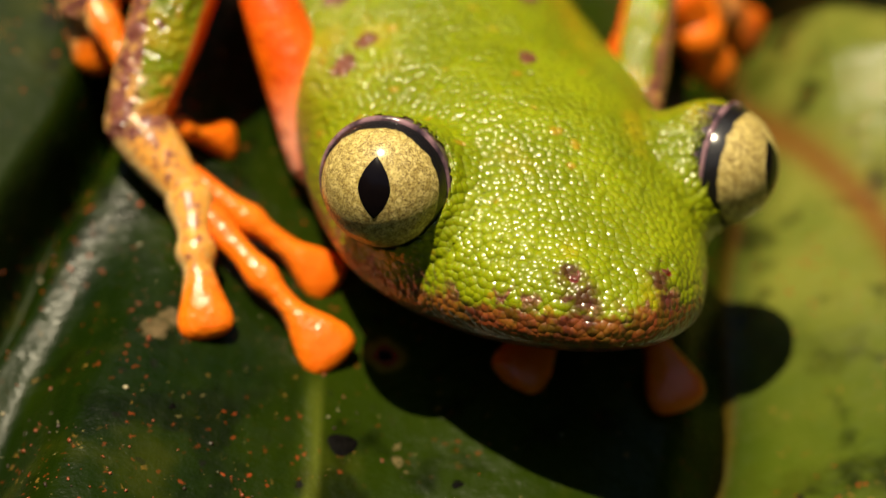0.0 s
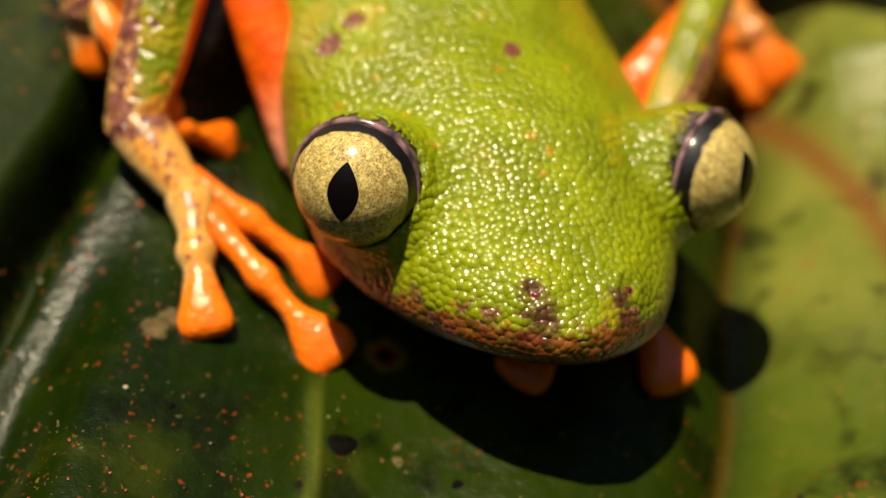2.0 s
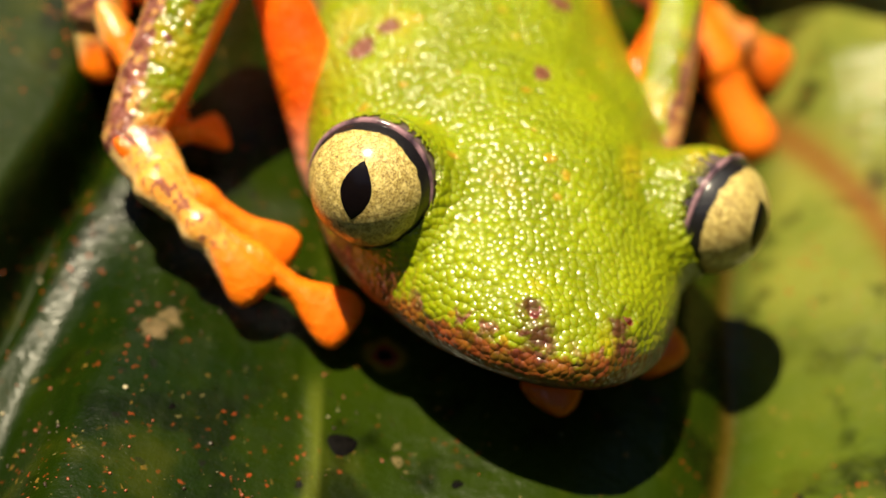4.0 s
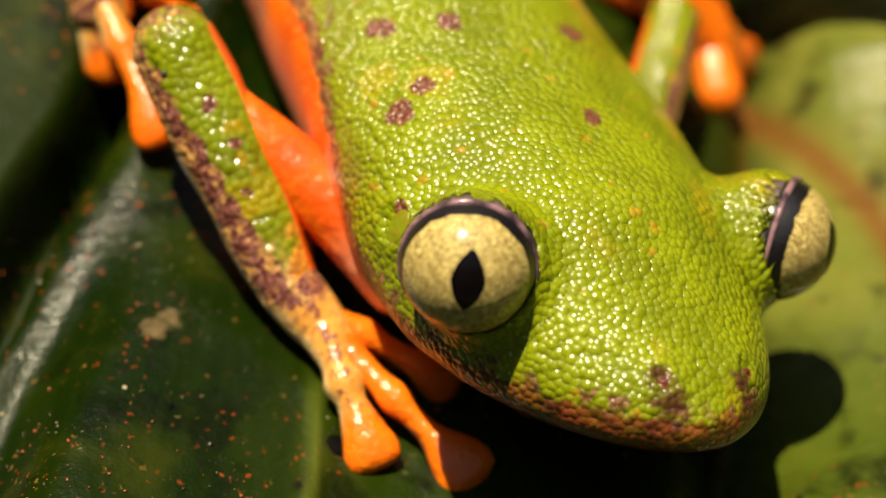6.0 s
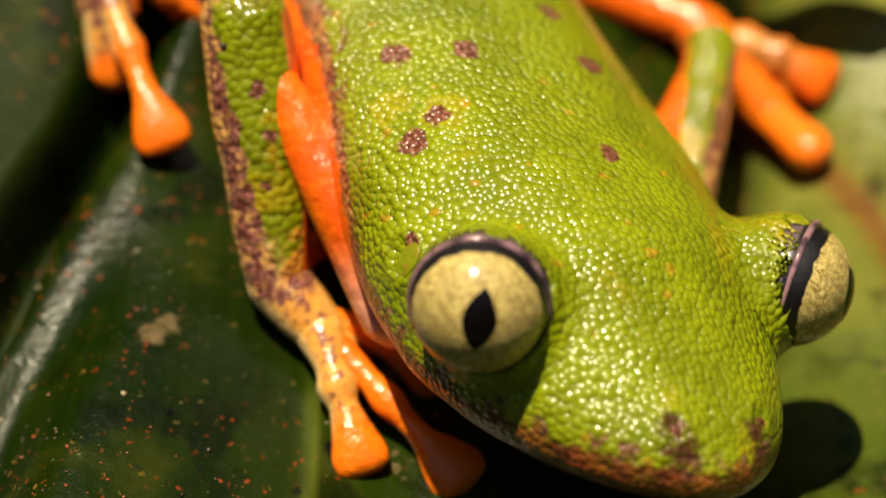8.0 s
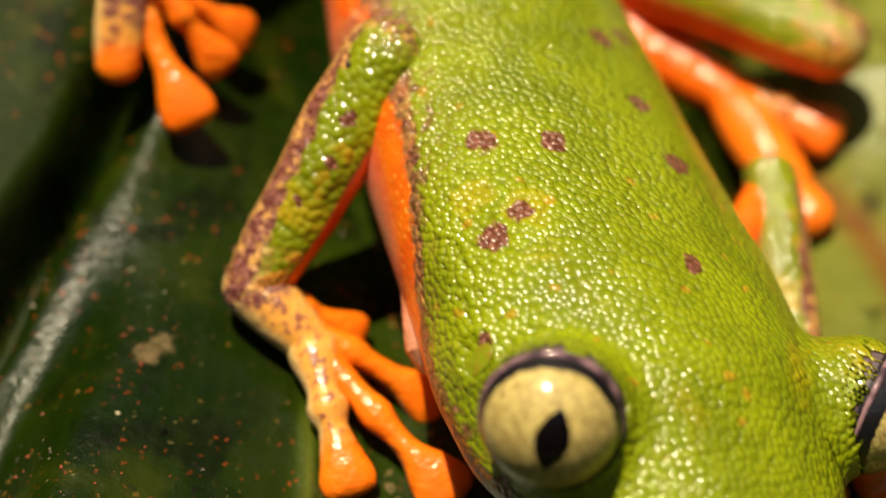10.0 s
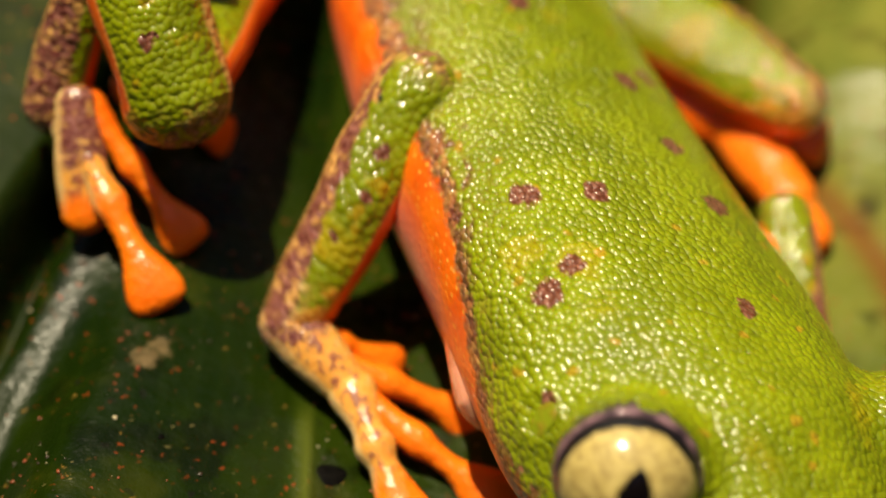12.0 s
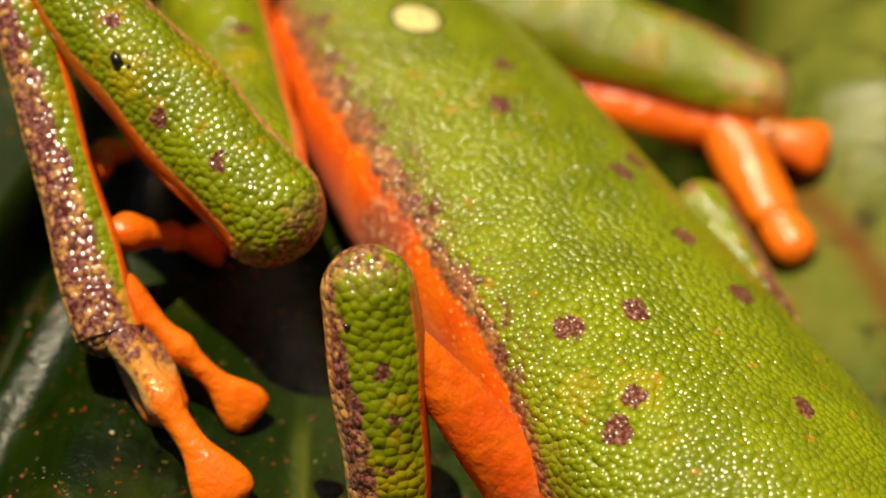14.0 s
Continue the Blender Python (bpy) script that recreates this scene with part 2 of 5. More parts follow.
def arm_material():
    n = Nodes("arm_skin")
    color = n.mix(n.step(n.noise(2.0), 0.35, 0.7), (0.92, 0.160, 0.004), (0.80, 0.100, 0.005))
    color = n.mix(n.math("MULTIPLY", n.step(n.attr("along"), 0.42, 0.16), 0.75), color, (0.86, 0.42, 0.28))
    normal = n.bump(n.noise(0.7, 4.0), 0.16)
    return n.done(color, n.math("ADD", 0.18, n.math("MULTIPLY", n.noise(0.3), 0.2)), normal, sub=0.2, sub_scale=0.7, coat=0.25, wet=True)


def eye_material():
    n = Nodes("eye_gold")
    polar = n.attr("polar")
    veins = n.math("ABSOLUTE", n.math("SUBTRACT", n.noise(0.45, 6.0, rough=0.75, vec=n.warp(0.5, 0.35)), 0.5))
    gold = n.mix(n.step(n.noise(0.20, 5.0, rough=0.75), 0.36, 0.62), (0.80, 0.64, 0.24), (0.46, 0.34, 0.09))
    gold = n.mix(n.math("MULTIPLY", n.step(n.noise(0.075, 3.0), 0.55, 0.63), 0.7), gold, (0.17, 0.10, 0.02))
    gold = n.mix(n.math("MULTIPLY", n.step(veins, 0.026, 0.004), 0.9), gold, (0.11, 0.055, 0.015))
    rim = n.math("ADD", polar, n.math("MULTIPLY", n.math("SUBTRACT", n.noise(0.5), 0.5), 8.0))
    color = n.mix(n.step(rim, 64.0, 65.5), gold, (0.006, 0.005, 0.007))
    color = n.mix(n.step(polar, 86.0, 88.0), color, (0.12, 0.08, 0.09))
    return n.done(color, 0.5, n.bump(n.noise(0.16, 4.0, rough=0.7), 0.04), sub=0.0, spec=0.25, coat=0.7)


def pupil_material():
    n = Nodes("pupil_black")
    return n.done(n.mix(n.noise(0.4), (0.003, 0.002, 0.003), (0.006, 0.004, 0.004)), 0.2, spec=0.25)


def lid_material(name, warty):
    n = Nodes(name)
    if warty:
        color, warts = skin_green(n, 0.33)
        return n.done(color, 0.2, n.bump(warts, 0.10), sub=0.12)
    color = n.mix(n.step(n.noise(0.8, 3.0), 0.4, 0.65), (0.14, 0.15, 0.012), (0.20, 0.13, 0.03))
    return n.done(color, 0.3, n.bump(n.noise(0.25, 4.0), 0.03), sub=0.15)


LEAF_MARKS = ((-11.1, -3.6, -0.5, 0.55), (-10.6, -3.0, -0.6, 0.5), (-1.8, -7.4, -3.1, 0.16), (-1.7, -8.0, -3.1, 0.18), (-1.5, -8.5, -3.2, 0.14))


def leaf_material():
    n = Nodes("leaf_wax")
    across = n.attr("across")
    right = n.attr("far_half")
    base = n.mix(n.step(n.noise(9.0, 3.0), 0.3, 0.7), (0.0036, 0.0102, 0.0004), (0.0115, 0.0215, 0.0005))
    base = n.mix(n.math("MULTIPLY", n.step(across, -5.2, -4.6), 0.5), base, (0.022, 0.038, 0.0012))
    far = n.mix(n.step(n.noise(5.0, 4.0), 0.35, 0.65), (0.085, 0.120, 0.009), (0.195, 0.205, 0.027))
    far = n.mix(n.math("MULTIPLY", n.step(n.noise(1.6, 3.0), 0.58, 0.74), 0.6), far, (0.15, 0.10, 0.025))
    # Pale sheen up the far half and shade lower down, painted as a gradient.
    upper_sheen = n.step(n.math("ADD", n.attr("lengthwise"), n.math("MULTIPLY", n.noise(6.0, 3.0), 8.0)), -3.0, 14.0)
    far = n.mix(n.math("MULTIPLY", upper_sheen, 0.8), n.mix(n.noise(2.5, 4.0), (0.040, 0.070, 0.004), (0.085, 0.105, 0.008)), n.mix(0.35, far, (0.27, 0.26, 0.06)))
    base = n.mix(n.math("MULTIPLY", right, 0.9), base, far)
    base = n.mix(n.math("MULTIPLY", n.step(n.noise(4.0, 5.0), 0.54, 0.70), 0.6), base, (0.030, 0.036, 0.002))
    base = n.mix(n.math("MULTIPLY", n.step(n.noise(3.1, 4.0), 0.52, 0.66), 0.75), base, (0.0022, 0.0045, 0.0004))
    lines = n.math("SINE", n.math("ADD", n.math("MULTIPLY", across, 6.1), n.math("MULTIPLY", n.noise(7.0, 2.0), 9.0)))
    base = n.mix(n.math("MULTIPLY", n.step(lines, 0.2, 1.0), 0.02), base, (0.05, 0.085, 0.006))
    vein = n.attr("vein")
    base = n.mix(n.math("MULTIPLY", vein, 0.6), base, (0.11, 0.13, 0.015))
    rib = n.attr("rib")
    base = n.mix(n.math("MULTIPLY", rib, 0.8), base, (0.15, 0.045, 0.010))
    crowd = n.step(n.noise(6.0, 2.0), 0.38, 0.62)
    red = n.math("MULTIPLY", n.step(n.cells(0.55, vec=n.warp(0.25, 0.22)), 0.24, 0.12), crowd)
    base = n.mix(n.math("MULTIPLY", red, n.step(n.noise(0.9, 4.0), 0.46, 0.56)), base, (0.24, 0.038, 0.008))
    tan = n.math("MULTIPLY", n.step(n.cells(0.8, vec=n.warp(0.3, 0.3)), 0.17, 0.08), n.step(n.noise(2.2, 3.0), 0.48, 0.60))
    base = n.mix(n.math("MULTIPLY", tan, 0.8), base, (0.20, 0.11, 0.02))
    black = n.step(n.cells(1.7, vec=n.warp(0.4, 0.25)), 0.13, 0.09)
    base = n.mix(n.math("MULTIPLY", black, crowd), base, (0.008, 0.007, 0.005))
    dust = n.math("MULTIPLY", n.step(n.noise(0.22, 2.0), 0.69, 0.75), n.step(n.noise(2.6, 2.0), 0.50, 0.62))
    base = n.mix(n.math("MULTIPLY", dust, 0.35), base, (0.34, 0.27, 0.10))
    scar = n.step(n.near(LEAF_MARKS, n.warp(0.6, 0.5)), 1.2, 0.4)
    base = n.mix(n.math("MULTIPLY", n.math("MULTIPLY", scar, n.noise(0.3)), 0.7), base, (0.30, 0.20, 0.10))
    burn = n.step(n.near(((-2.3, -3.0, -3.1, 0.85),), n.warp(0.7, 0.35)), 1.25, 0.7)
    base = n.mix(n.math("MULTIPLY", burn, 0.75), base, (0.20, 0.13, 0.01))
    burn = n.step(n.near(((-2.3, -3.0, -3.1, 0.52),), n.warp(0.7, 0.2)), 1.15, 0.85)
    base = n.mix(burn, base, (0.16, 0.035, 0.012))
    rough = n.math("ADD", 0.10, n.math("MULTIPLY", n.noise(0.9, 5.0), 0.34))
    rough = n.math("ADD", rough, n.math("MULTIPLY", n.step(across, -14.9, -16.8), 0.30))
    normal = n.bump(lines, 0.002)
    normal = n.bump(n.noise(1.2, 5.0), 0.06, normal)
    normal = n.bump(n.noise(0.4, 4.0), 0.034, normal)
    normal = n.bump(n.noise(0.15, 2.0), 0.012, normal)
    return n.done(base, rough, normal, sub=0.0, spec=0.15)


def plain_material(name, a, b, size, rough, bump_depth=0.0, coat=0.0, spec=0.5):
    n = Nodes(name)
    normal = n.bump(n.noise(size, 4.0), bump_depth) if bump_depth else None
    return n.done(n.mix(n.step(n.noise(size, 4.0), 0.35, 0.65), a, b), rough, normal, coat=coat, spec=spec)


def crumb_material():
    n = Nodes("crumb_grains")
    island = n.tree.nodes.new("ShaderNodeNewGeometry").outputs["Random Per Island"]
    color = n.mix(n.step(island, 0.62, 0.63), (0.26, 0.045, 0.010), (0.012, 0.010, 0.007))
    color = n.mix(n.step(island, 0.86, 0.87), color, (0.42, 0.36, 0.22))
    return n.done(n.mix(n.math("MULTIPLY", n.noise(0.1), 0.5), color, (0.10, 0.05, 0.02)), 0.4, n.bump(n.noise(0.06), 0.02))


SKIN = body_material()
FOREARM_SKIN = limb_material("forearm_skin", 0.82, 0.68, ((2.6, 0.25, 1.4, 0.30), (4.4, 0.5, 1.4, 0.28), (6.3, 0.1, 1.4, 0.25)))
WRIST_SKIN = toe_material("wrist_skin", 0.42, 1.2)
TARSUS_SKIN = limb_material("tarsus_skin", 0.88, 0.12, brown=0.40)
THIGH_SKIN = limb_material("thigh_skin", 0.93, 1.30, ((2.2, 0.3, 1.9, 0.34), (5.0, 1.0, 1.7, 0.36), (9.0, -0.2, 1.9, 0.36), (12.5, 0.5, 1.6, 0.36)), wart=0.30, depth=0.055)
HAND_SKIN, OUTER_FINGER_SKIN = orange_material("speckled_orange_skin", True), toe_material("outer_finger_skin", -0.2, 0.98)
FINGER_SKIN = orange_material("orange_skin", False)
ARM_SKIN = arm_material()
FLAP_SKIN, TOE_SKIN = toe_material("outer_toe_skin", 0.55), toe_material("long_toe_skin", 0.25)
EARDRUM_SKIN = plain_material("eardrum_skin", (0.20, 0.25, 0.006), (0.24, 0.19, 0.012), 0.4, 0.34, 0.06)
NOSTRIL_SKIN = plain_material("nostril_skin", (0.10, 0.022, 0.018), (0.20, 0.07, 0.05), 0.25, 0.22, 0.03)
RIM_SKIN = plain_material("rim_skin", (0.04, 0.025, 0.035), (0.30, 0.17, 0.20), 0.7, 0.16, 0.04)
EYE_GOLD, PUPIL_BLACK = eye_material(), pupil_material()
LID_SKIN, LOWER_LID_SKIN = lid_material("eyelid_skin", True), lid_material("lower_eyelid_skin", False)
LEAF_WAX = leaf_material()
CRUMB = crumb_material()
SOIL = plain_material("forest_floor", (0.020, 0.022, 0.010), (0.05, 0.045, 0.02), 40.0, 0.9, 6.0)
SKY_SCREEN = plain_material("sky_screen_green", (0.010, 0.022, 0.005), (0.045, 0.075, 0.015), 500.0, 0.8, 40.0)
HOLE_BLACK = plain_material("black_blotch", (0.0012, 0.001, 0.0008), (0.003, 0.0025, 0.002), 0.3, 0.7, 0.05, spec=0.05)
FLY_BLACK = plain_material("fly_shell", (0.008, 0.007, 0.007), (0.03, 0.02, 0.015), 0.3, 0.25, 0.03, 0.4)
FLY_EYE = plain_material("fly_eye", (0.08, 0.02, 0.012), (0.05, 0.012, 0.010), 0.1, 0.3)
FLY_ABDOMEN = plain_material("fly_abdomen", (0.10, 0.06, 0.07), (0.22, 0.16, 0.18), 0.25, 0.3, 0.02)


# ---- mesh helpers ----
def mesh_object(name, verts, faces, material, parent=None, label="", attrs=None, smooth=True):
    """One mesh object; verts in millimetres."""
    me = bpy.data.meshes.new(name)
    me.from_pydata((np.asarray(verts, float) * MM).tolist(), [], [list(map(int, f)) for f in faces])
    me.polygons.foreach_set("use_smooth", [smooth] * len(me.polygons))
    for key, values in (attrs or {}).items():
        me.attributes.new(key, "FLOAT", "POINT").data.foreach_set("value", np.asarray(values, np.float32))
    me.materials.append(material)
    me.update()
    ob = new(name, me)
    if parent:
        ob.parent = parent
    if label:
        tagged(ob, label)
    return ob


def curve_through(keys, steps):
    """Rows of numbers, smoothly interpolated."""
    k = np.array(keys, float)
    p = np.vstack([2 * k[0] - k[1], k, 2 * k[-1] - k[-2]])
    rows = []
    for i in range(1, len(p) - 2):
        for u in np.arange(steps) / steps:
            a, b, c, d = p[i - 1:i + 3]
            rows.append(0.5 * (2 * b + (c - a) * u + (2 * a - 5 * b + 4 * c - d) * u * u + (3 * b - a - 3 * c + d) * u ** 3))
    return np.array(rows + [k[-1]])


def tube(keys, around=20, steps=6, lumps=0.0, seed=0):
    """A closed limb along x. Keys: x, y, z of its axis, half width, half height."""
    rows = curve_through(keys, steps)
    rng = np.random.RandomState(seed)
    th = np.arange(around) * 2 * np.pi / around
    c, s = np.cos(th), np.sin(th)
    wob = rng.uniform(-1, 1, 6)
    verts, lat, dors, along = [], [], [], []
    length = max(rows[-1, 0] - rows[0, 0], 1e-6)
    for x, y, z, a, b in rows:
        f = 1 + lumps * (np.sin(2 * th + wob[0] * 3 + x) + np.sin(3 * th + wob[1] * 3 - 1.3 * x)) * 0.5
        a, b = max(a, 0.01), max(b, 0.01)
        verts.append(np.stack([np.full(around, x), y + a * c * f, z + b * s * f], 1))
        lat.append(c), dors.append(s), along.append(np.full(around, (x - rows[0, 0]) / length))
    n = len(rows)
    v = np.vstack(verts)
    faces = [(i * around + j, i * around + (j + 1) % around, (i + 1) * around + (j + 1) % around, (i + 1) * around + j)
             for i in range(n - 1) for j in range(around)]
    faces = [f[::-1] for f in faces]
    faces.append(tuple(range(around)))
    faces.append(tuple(range((n - 1) * around, n * around))[::-1])
    return v, faces, {"lateral": np.concatenate(lat), "dorsal": np.concatenate(dors), "along": np.concatenate(along)}


def limb(name, keys, material, parent, label="", mirror=False, **kw):
    v, f, a = tube(keys, **kw)
    if mirror:
        a["lateral"] = -a["lateral"]
    return mesh_object(name, v, f, material, parent, label, a)


def ball(center, radii, nu=20, nv=12):
    """Vertices and faces of an ellipsoid."""
    v = [(center[0], center[1], center[2] + radii[2])]
    for i in range(1, nv):
        p = math.pi * i / nv
        for j in range(nu):
            q = 2 * math.pi * j / nu
            v.append((center[0] + radii[0] * math.sin(p) * math.cos(q), center[1] + radii[1] * math.sin(p) * math.sin(q), center[2] + radii[2] * math.cos(p)))
    v.append((center[0], center[1], center[2] - radii[2]))
    f = [(0, 1 + j, 1 + (j + 1) % nu) for j in range(nu)]
    for i in range(nv - 2):
        for j in range(nu):
            a, b = 1 + i * nu + j, 1 + i * nu + (j + 1) % nu
            f.append((a, a + nu, b + nu, b))
    last = len(v) - 1
    f += [(last, 1 + (nv - 2) * nu + (j + 1) % nu, 1 + (nv - 2) * nu + j) for j in range(nu)]
    return v, f


# ---- ground far below and the leaf ----
def smooth_step(x, a, b):
    u = np.clip((x - a) / (b - a), 0, 1)
    return u * u * (3 - 2 * u)


def soft_ramp(u, w):
    """Nought below, then rising evenly, with a rounded foot."""
    return 0.5 * (u + np.sqrt(u * u + w * w))


def leaf_height(x, y):
    """Height of the leaf's upper face, in millimetres."""
    z = -5.0 - 0.3 * (x - 4.0)
    d = fold_distance(x, y)
    z = z - 1.9 * np.exp(-((d + 0.6) / 0.7) ** 2) + 3.3 * smooth_step(-d, 0.5, 1.9) + 0.2 * np.minimum(d + 3.0, 0.0) * smooth_step(-d, 2.0, 5.0)
    z = z + 1.97 * np.tanh(d / 1.61) - 0.72 - 1.1 + 0.10 * (y - 4.0) * smooth_step(-d, 0.0, 4.0)
    z = z + (0.16 * (y - 2.0) - 0.61) * np.exp(-((d - 1.9) / 2.2) ** 2) + 0.104 * (y - 2.0) * np.exp(-((d - 2.0) / 2.1) ** 2)
    c = crease_distance(x, y)
    z = z + 1.6 * smooth_step(x, -3.0, 6.0) * smooth_step(-c, -0.4, 2.4)
    z = z + 0.010 * np.clip(y - 3.0, 0, 13) ** 2 * smooth_step(c, 0.0, 4.0)
    z = z + 0.85 * soft_ramp(c - 0.6, 0.5) - 0.55 * soft_ramp(c - 5.0, 3.0) - 0.30 * soft_ramp(c - 31.0, 3.0) - 0.25 * np.exp(-(crease_distance(x, y) / 0.35) ** 2)
    z = z - 0.15 * np.exp(-(rib_distance(x, y) / 1.0) ** 2)
    v = vein_distance(x, y)
    z = z + 0.16 * np.exp(-(v / 0.22) ** 2) * smooth_step(-y, 4.0, 6.0)
    far = np.hypot(x - 3, y)
    return z - 0.004 * np.clip(far - 34, 0, None) ** 2


def line_distance(x, y, a, b):
    ux, uy = b[0] - a[0], b[1] - a[1]
    n = math.hypot(ux, uy)
    return ((x - a[0]) * uy - (y - a[1]) * ux) / n


def fold_distance(x, y):
    return line_distance(x, y, (-17.0, -2.2), (-13.3, 9.5)) + 0.12 * np.sin(y * 0.7)


def crease_distance(x, y):
    return line_distance(x, y, (10.9, -7.0), (12.4, 4.0)) + 0.25 * np.sin(y * 0.45)


def rib_distance(x, y):
    return line_distance(x, y, (19.6, 5.2), (15.75, 13.0)) + 0.02 * (y - 9.0) ** 2


def vein_distance(x, y):
    return line_distance(x, y, (-5.0, -10.2), (-4.8, -5.2)) + 0.1 * np.sin(y * 0.9)


def outline_distance(x, y):
    """Negative inside the outline of the leaf, a long blade that narrows towards both ends."""
    u = (x - 17.7) * -0.44 + (y - 9.0) * 0.9
    v = (x - 17.7) * 0.9 + (y - 9.0) * 0.44
    half = 62 * np.sqrt(np.clip(1 - (np.abs(u) / 150) ** 2.2, 0, 1))
    return np.abs(v) - half * (1 + 0.015 * np.sin(u * 0.21))


def build_leaf():
    xs = np.concatenate([np.arange(-141, -24, 3.0), np.arange(-24, 30, 0.3), np.arange(30, 150, 3.0)])
    ys = np.concatenate([np.arange(-144, -18, 3.0), np.arange(-18, 34, 0.3), np.arange(34, 160, 3.0)])
    gx, gy = np.meshgrid(xs, ys, indexing="ij")
    top = leaf_height(gx, gy)
    nx, ny = gx.shape
    v = np.stack([gx.ravel(), gy.ravel(), top.ravel()], 1)
    under = v - np.array([0, 0, 0.45])
    idx = np.arange(nx * ny).reshape(nx, ny)
    quads = np.stack([idx[:-1, :-1], idx[1:, :-1], idx[1:, 1:], idx[:-1, 1:]], -1).reshape(-1, 4)
    middle = v[quads].mean(1)
    quads = quads[outline_distance(middle[:, 0], middle[:, 1]) < 0]
    faces = quads.tolist() + (quads[:, ::-1] + nx * ny).tolist()
    edges = np.vstack([quads[:, [0, 1]], quads[:, [1, 2]], quads[:, [2, 3]], quads[:, [3, 0]]])
    _, inverse, count = np.unique(np.sort(edges, 1), axis=0, return_inverse=True, return_counts=True)
    for a, b in edges[count[inverse.ravel()] == 1]:
        faces.append((b, a, a + nx * ny, b + nx * ny))
    x, y = gx.ravel(), gy.ravel()
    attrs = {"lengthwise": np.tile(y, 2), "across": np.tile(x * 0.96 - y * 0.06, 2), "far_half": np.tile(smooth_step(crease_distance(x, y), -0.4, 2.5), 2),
             "rib": np.tile(np.maximum(np.exp(-(rib_distance(x, y) / 0.75) ** 2), 0.35 * np.exp(-(crease_distance(x, y) / 0.3) ** 2)), 2),
             "vein": np.tile(np.exp(-(vein_distance(x, y) / 0.25) ** 2) * smooth_step(-y, 4, 6), 2)}
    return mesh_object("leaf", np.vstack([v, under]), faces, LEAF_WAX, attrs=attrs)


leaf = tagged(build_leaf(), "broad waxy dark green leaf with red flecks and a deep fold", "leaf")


def blotch(x, y, a, b, turn, seed):
    """A small black blotch, slightly raised, on the leaf."""
    rng = np.random.RandomState(seed)
    v, f = [(x, y, float(leaf_height(x, y)) + 0.05)], []
    for j in range(24):
        q = 2 * math.pi * j / 24
        r = 1 + 0.10 * math.sin(3 * q + seed) + rng.uniform(-0.04, 0.04)
        for k, h in ((0.75, 0.045), (1.0, -0.02)):
            px = x + r * k * (a * math.cos(q) * math.cos(turn) - b * math.sin(q) * math.sin(turn))
            py = y + r * k * (a * math.cos(q) * math.sin(turn) + b * math.sin(q) * math.cos(turn))
            v.append((px, py, float(leaf_height(px, py)) + h))
    for j in range(24):
        a0, b0 = 1 + 2 * j, 1 + 2 * ((j + 1) % 24)
        f += [(0, a0, b0), (a0, a0 + 1, b0 + 1, b0)]
    return mesh_object("blotch", v, f, HOLE_BLACK, leaf, "black rotten blotch")


blotch(-3.85, -7.6, 0.62, 0.55, 0.3, 1)
blotch(-2.30, -3.0, 0.36, 0.30, 0.0, 2)
blotch(0.55, -8.9, 0.26, 0.20, 0.5, 3)
blotch(-10.2, -7.2, 0.16, 0.12, 0.9, 5)


def lump(rng, center, size):
    """An uneven pebble-like crumb."""
    v, f = ball((0, 0, 0), (size * rng.uniform(0.7, 1.5), size * rng.uniform(0.6, 1.1), size * rng.uniform(0.4, 0.8)), 6, 4)
    v = np.array(v) * rng.uniform(0.8, 1.2, (len(v), 1))
    q = rng.uniform(0, 6.3)
    turn = np.array(((math.cos(q), -math.sin(q), 0), (math.sin(q), math.cos(q), 0), (0, 0, 1)))
    return v @ turn.T + np.array(center), f


def build_crumbs():
    """Dust, red-brown grains and black specks that lie on the leaf, in loose drifts."""
    rng = np.random.RandomState(21)
    drifts = rng.uniform((-17, -12), (1, 3), (14, 2))
    verts, faces, count = [], [], 0
    for i in range(320):
        if rng.rand() < 0.6:
            x, y = drifts[rng.randint(14)] + rng.normal(0, 1.1, 2)
        else:
            x, y = rng.uniform((-18, -13), (6, 5))
        size = 0.028 + 0.075 * rng.rand() ** 3
        v, f = lump(rng, (x, y, float(leaf_height(x, y)) + 0.3 * size), size)
        verts.append(v)
        faces += [tuple(k + count for k in q) for q in f]
        count += len(v)
    return mesh_object("crumbs", np.vstack(verts), faces, CRUMB)


tagged(build_crumbs(), "red-brown, black and pale crumbs scattered on the leaf", "crumbs", kind="stuff")

ground_bm = bmesh.new()
bmesh.ops.create_grid(ground_bm, x_segments=40, y_segments=40, size=60.0)
for vert in ground_bm.verts:
    vert.co.z = -0.75 + 0.03 * noise.noise(vert.co * 0.7)
ground_me = bpy.data.meshes.new("ground")
ground_bm.to_mesh(ground_me)
ground_me.materials.append(SOIL)
tagged(new("ground", ground_me), "dark forest floor far below the leaf", "ground", kind="structure")


def build_sky_screen():
    """A closed tree-high wall far round the leaf, unseen, added to cut low sky light."""
    v, f, n, m = [], [], 120, 14
    rng = np.random.RandomState(4)
    tops = 5.4 + 1.6 * rng.rand(n)
    for j in range(n):
        q = 2 * math.pi * j / n
        for i in range(m + 1):
            r = 6500 + 700 * rng.rand() - 900 * (i / m) ** 2
            v.append((r * math.cos(q), r * math.sin(q), -900 + i / m * tops[j] * 1000))
    for j in range(n):
        for i in range(m):
            a, b = j * (m + 1) + i, ((j + 1) % n) * (m + 1) + i
            f.append((a, a + 1, b + 1, b))
    return mesh_object("backdrop", v, f, SKY_SCREEN, smooth=False)


tagged(build_sky_screen(), "unseen dark green wall added round the leaf to limit sky light", "forest", kind="structure")


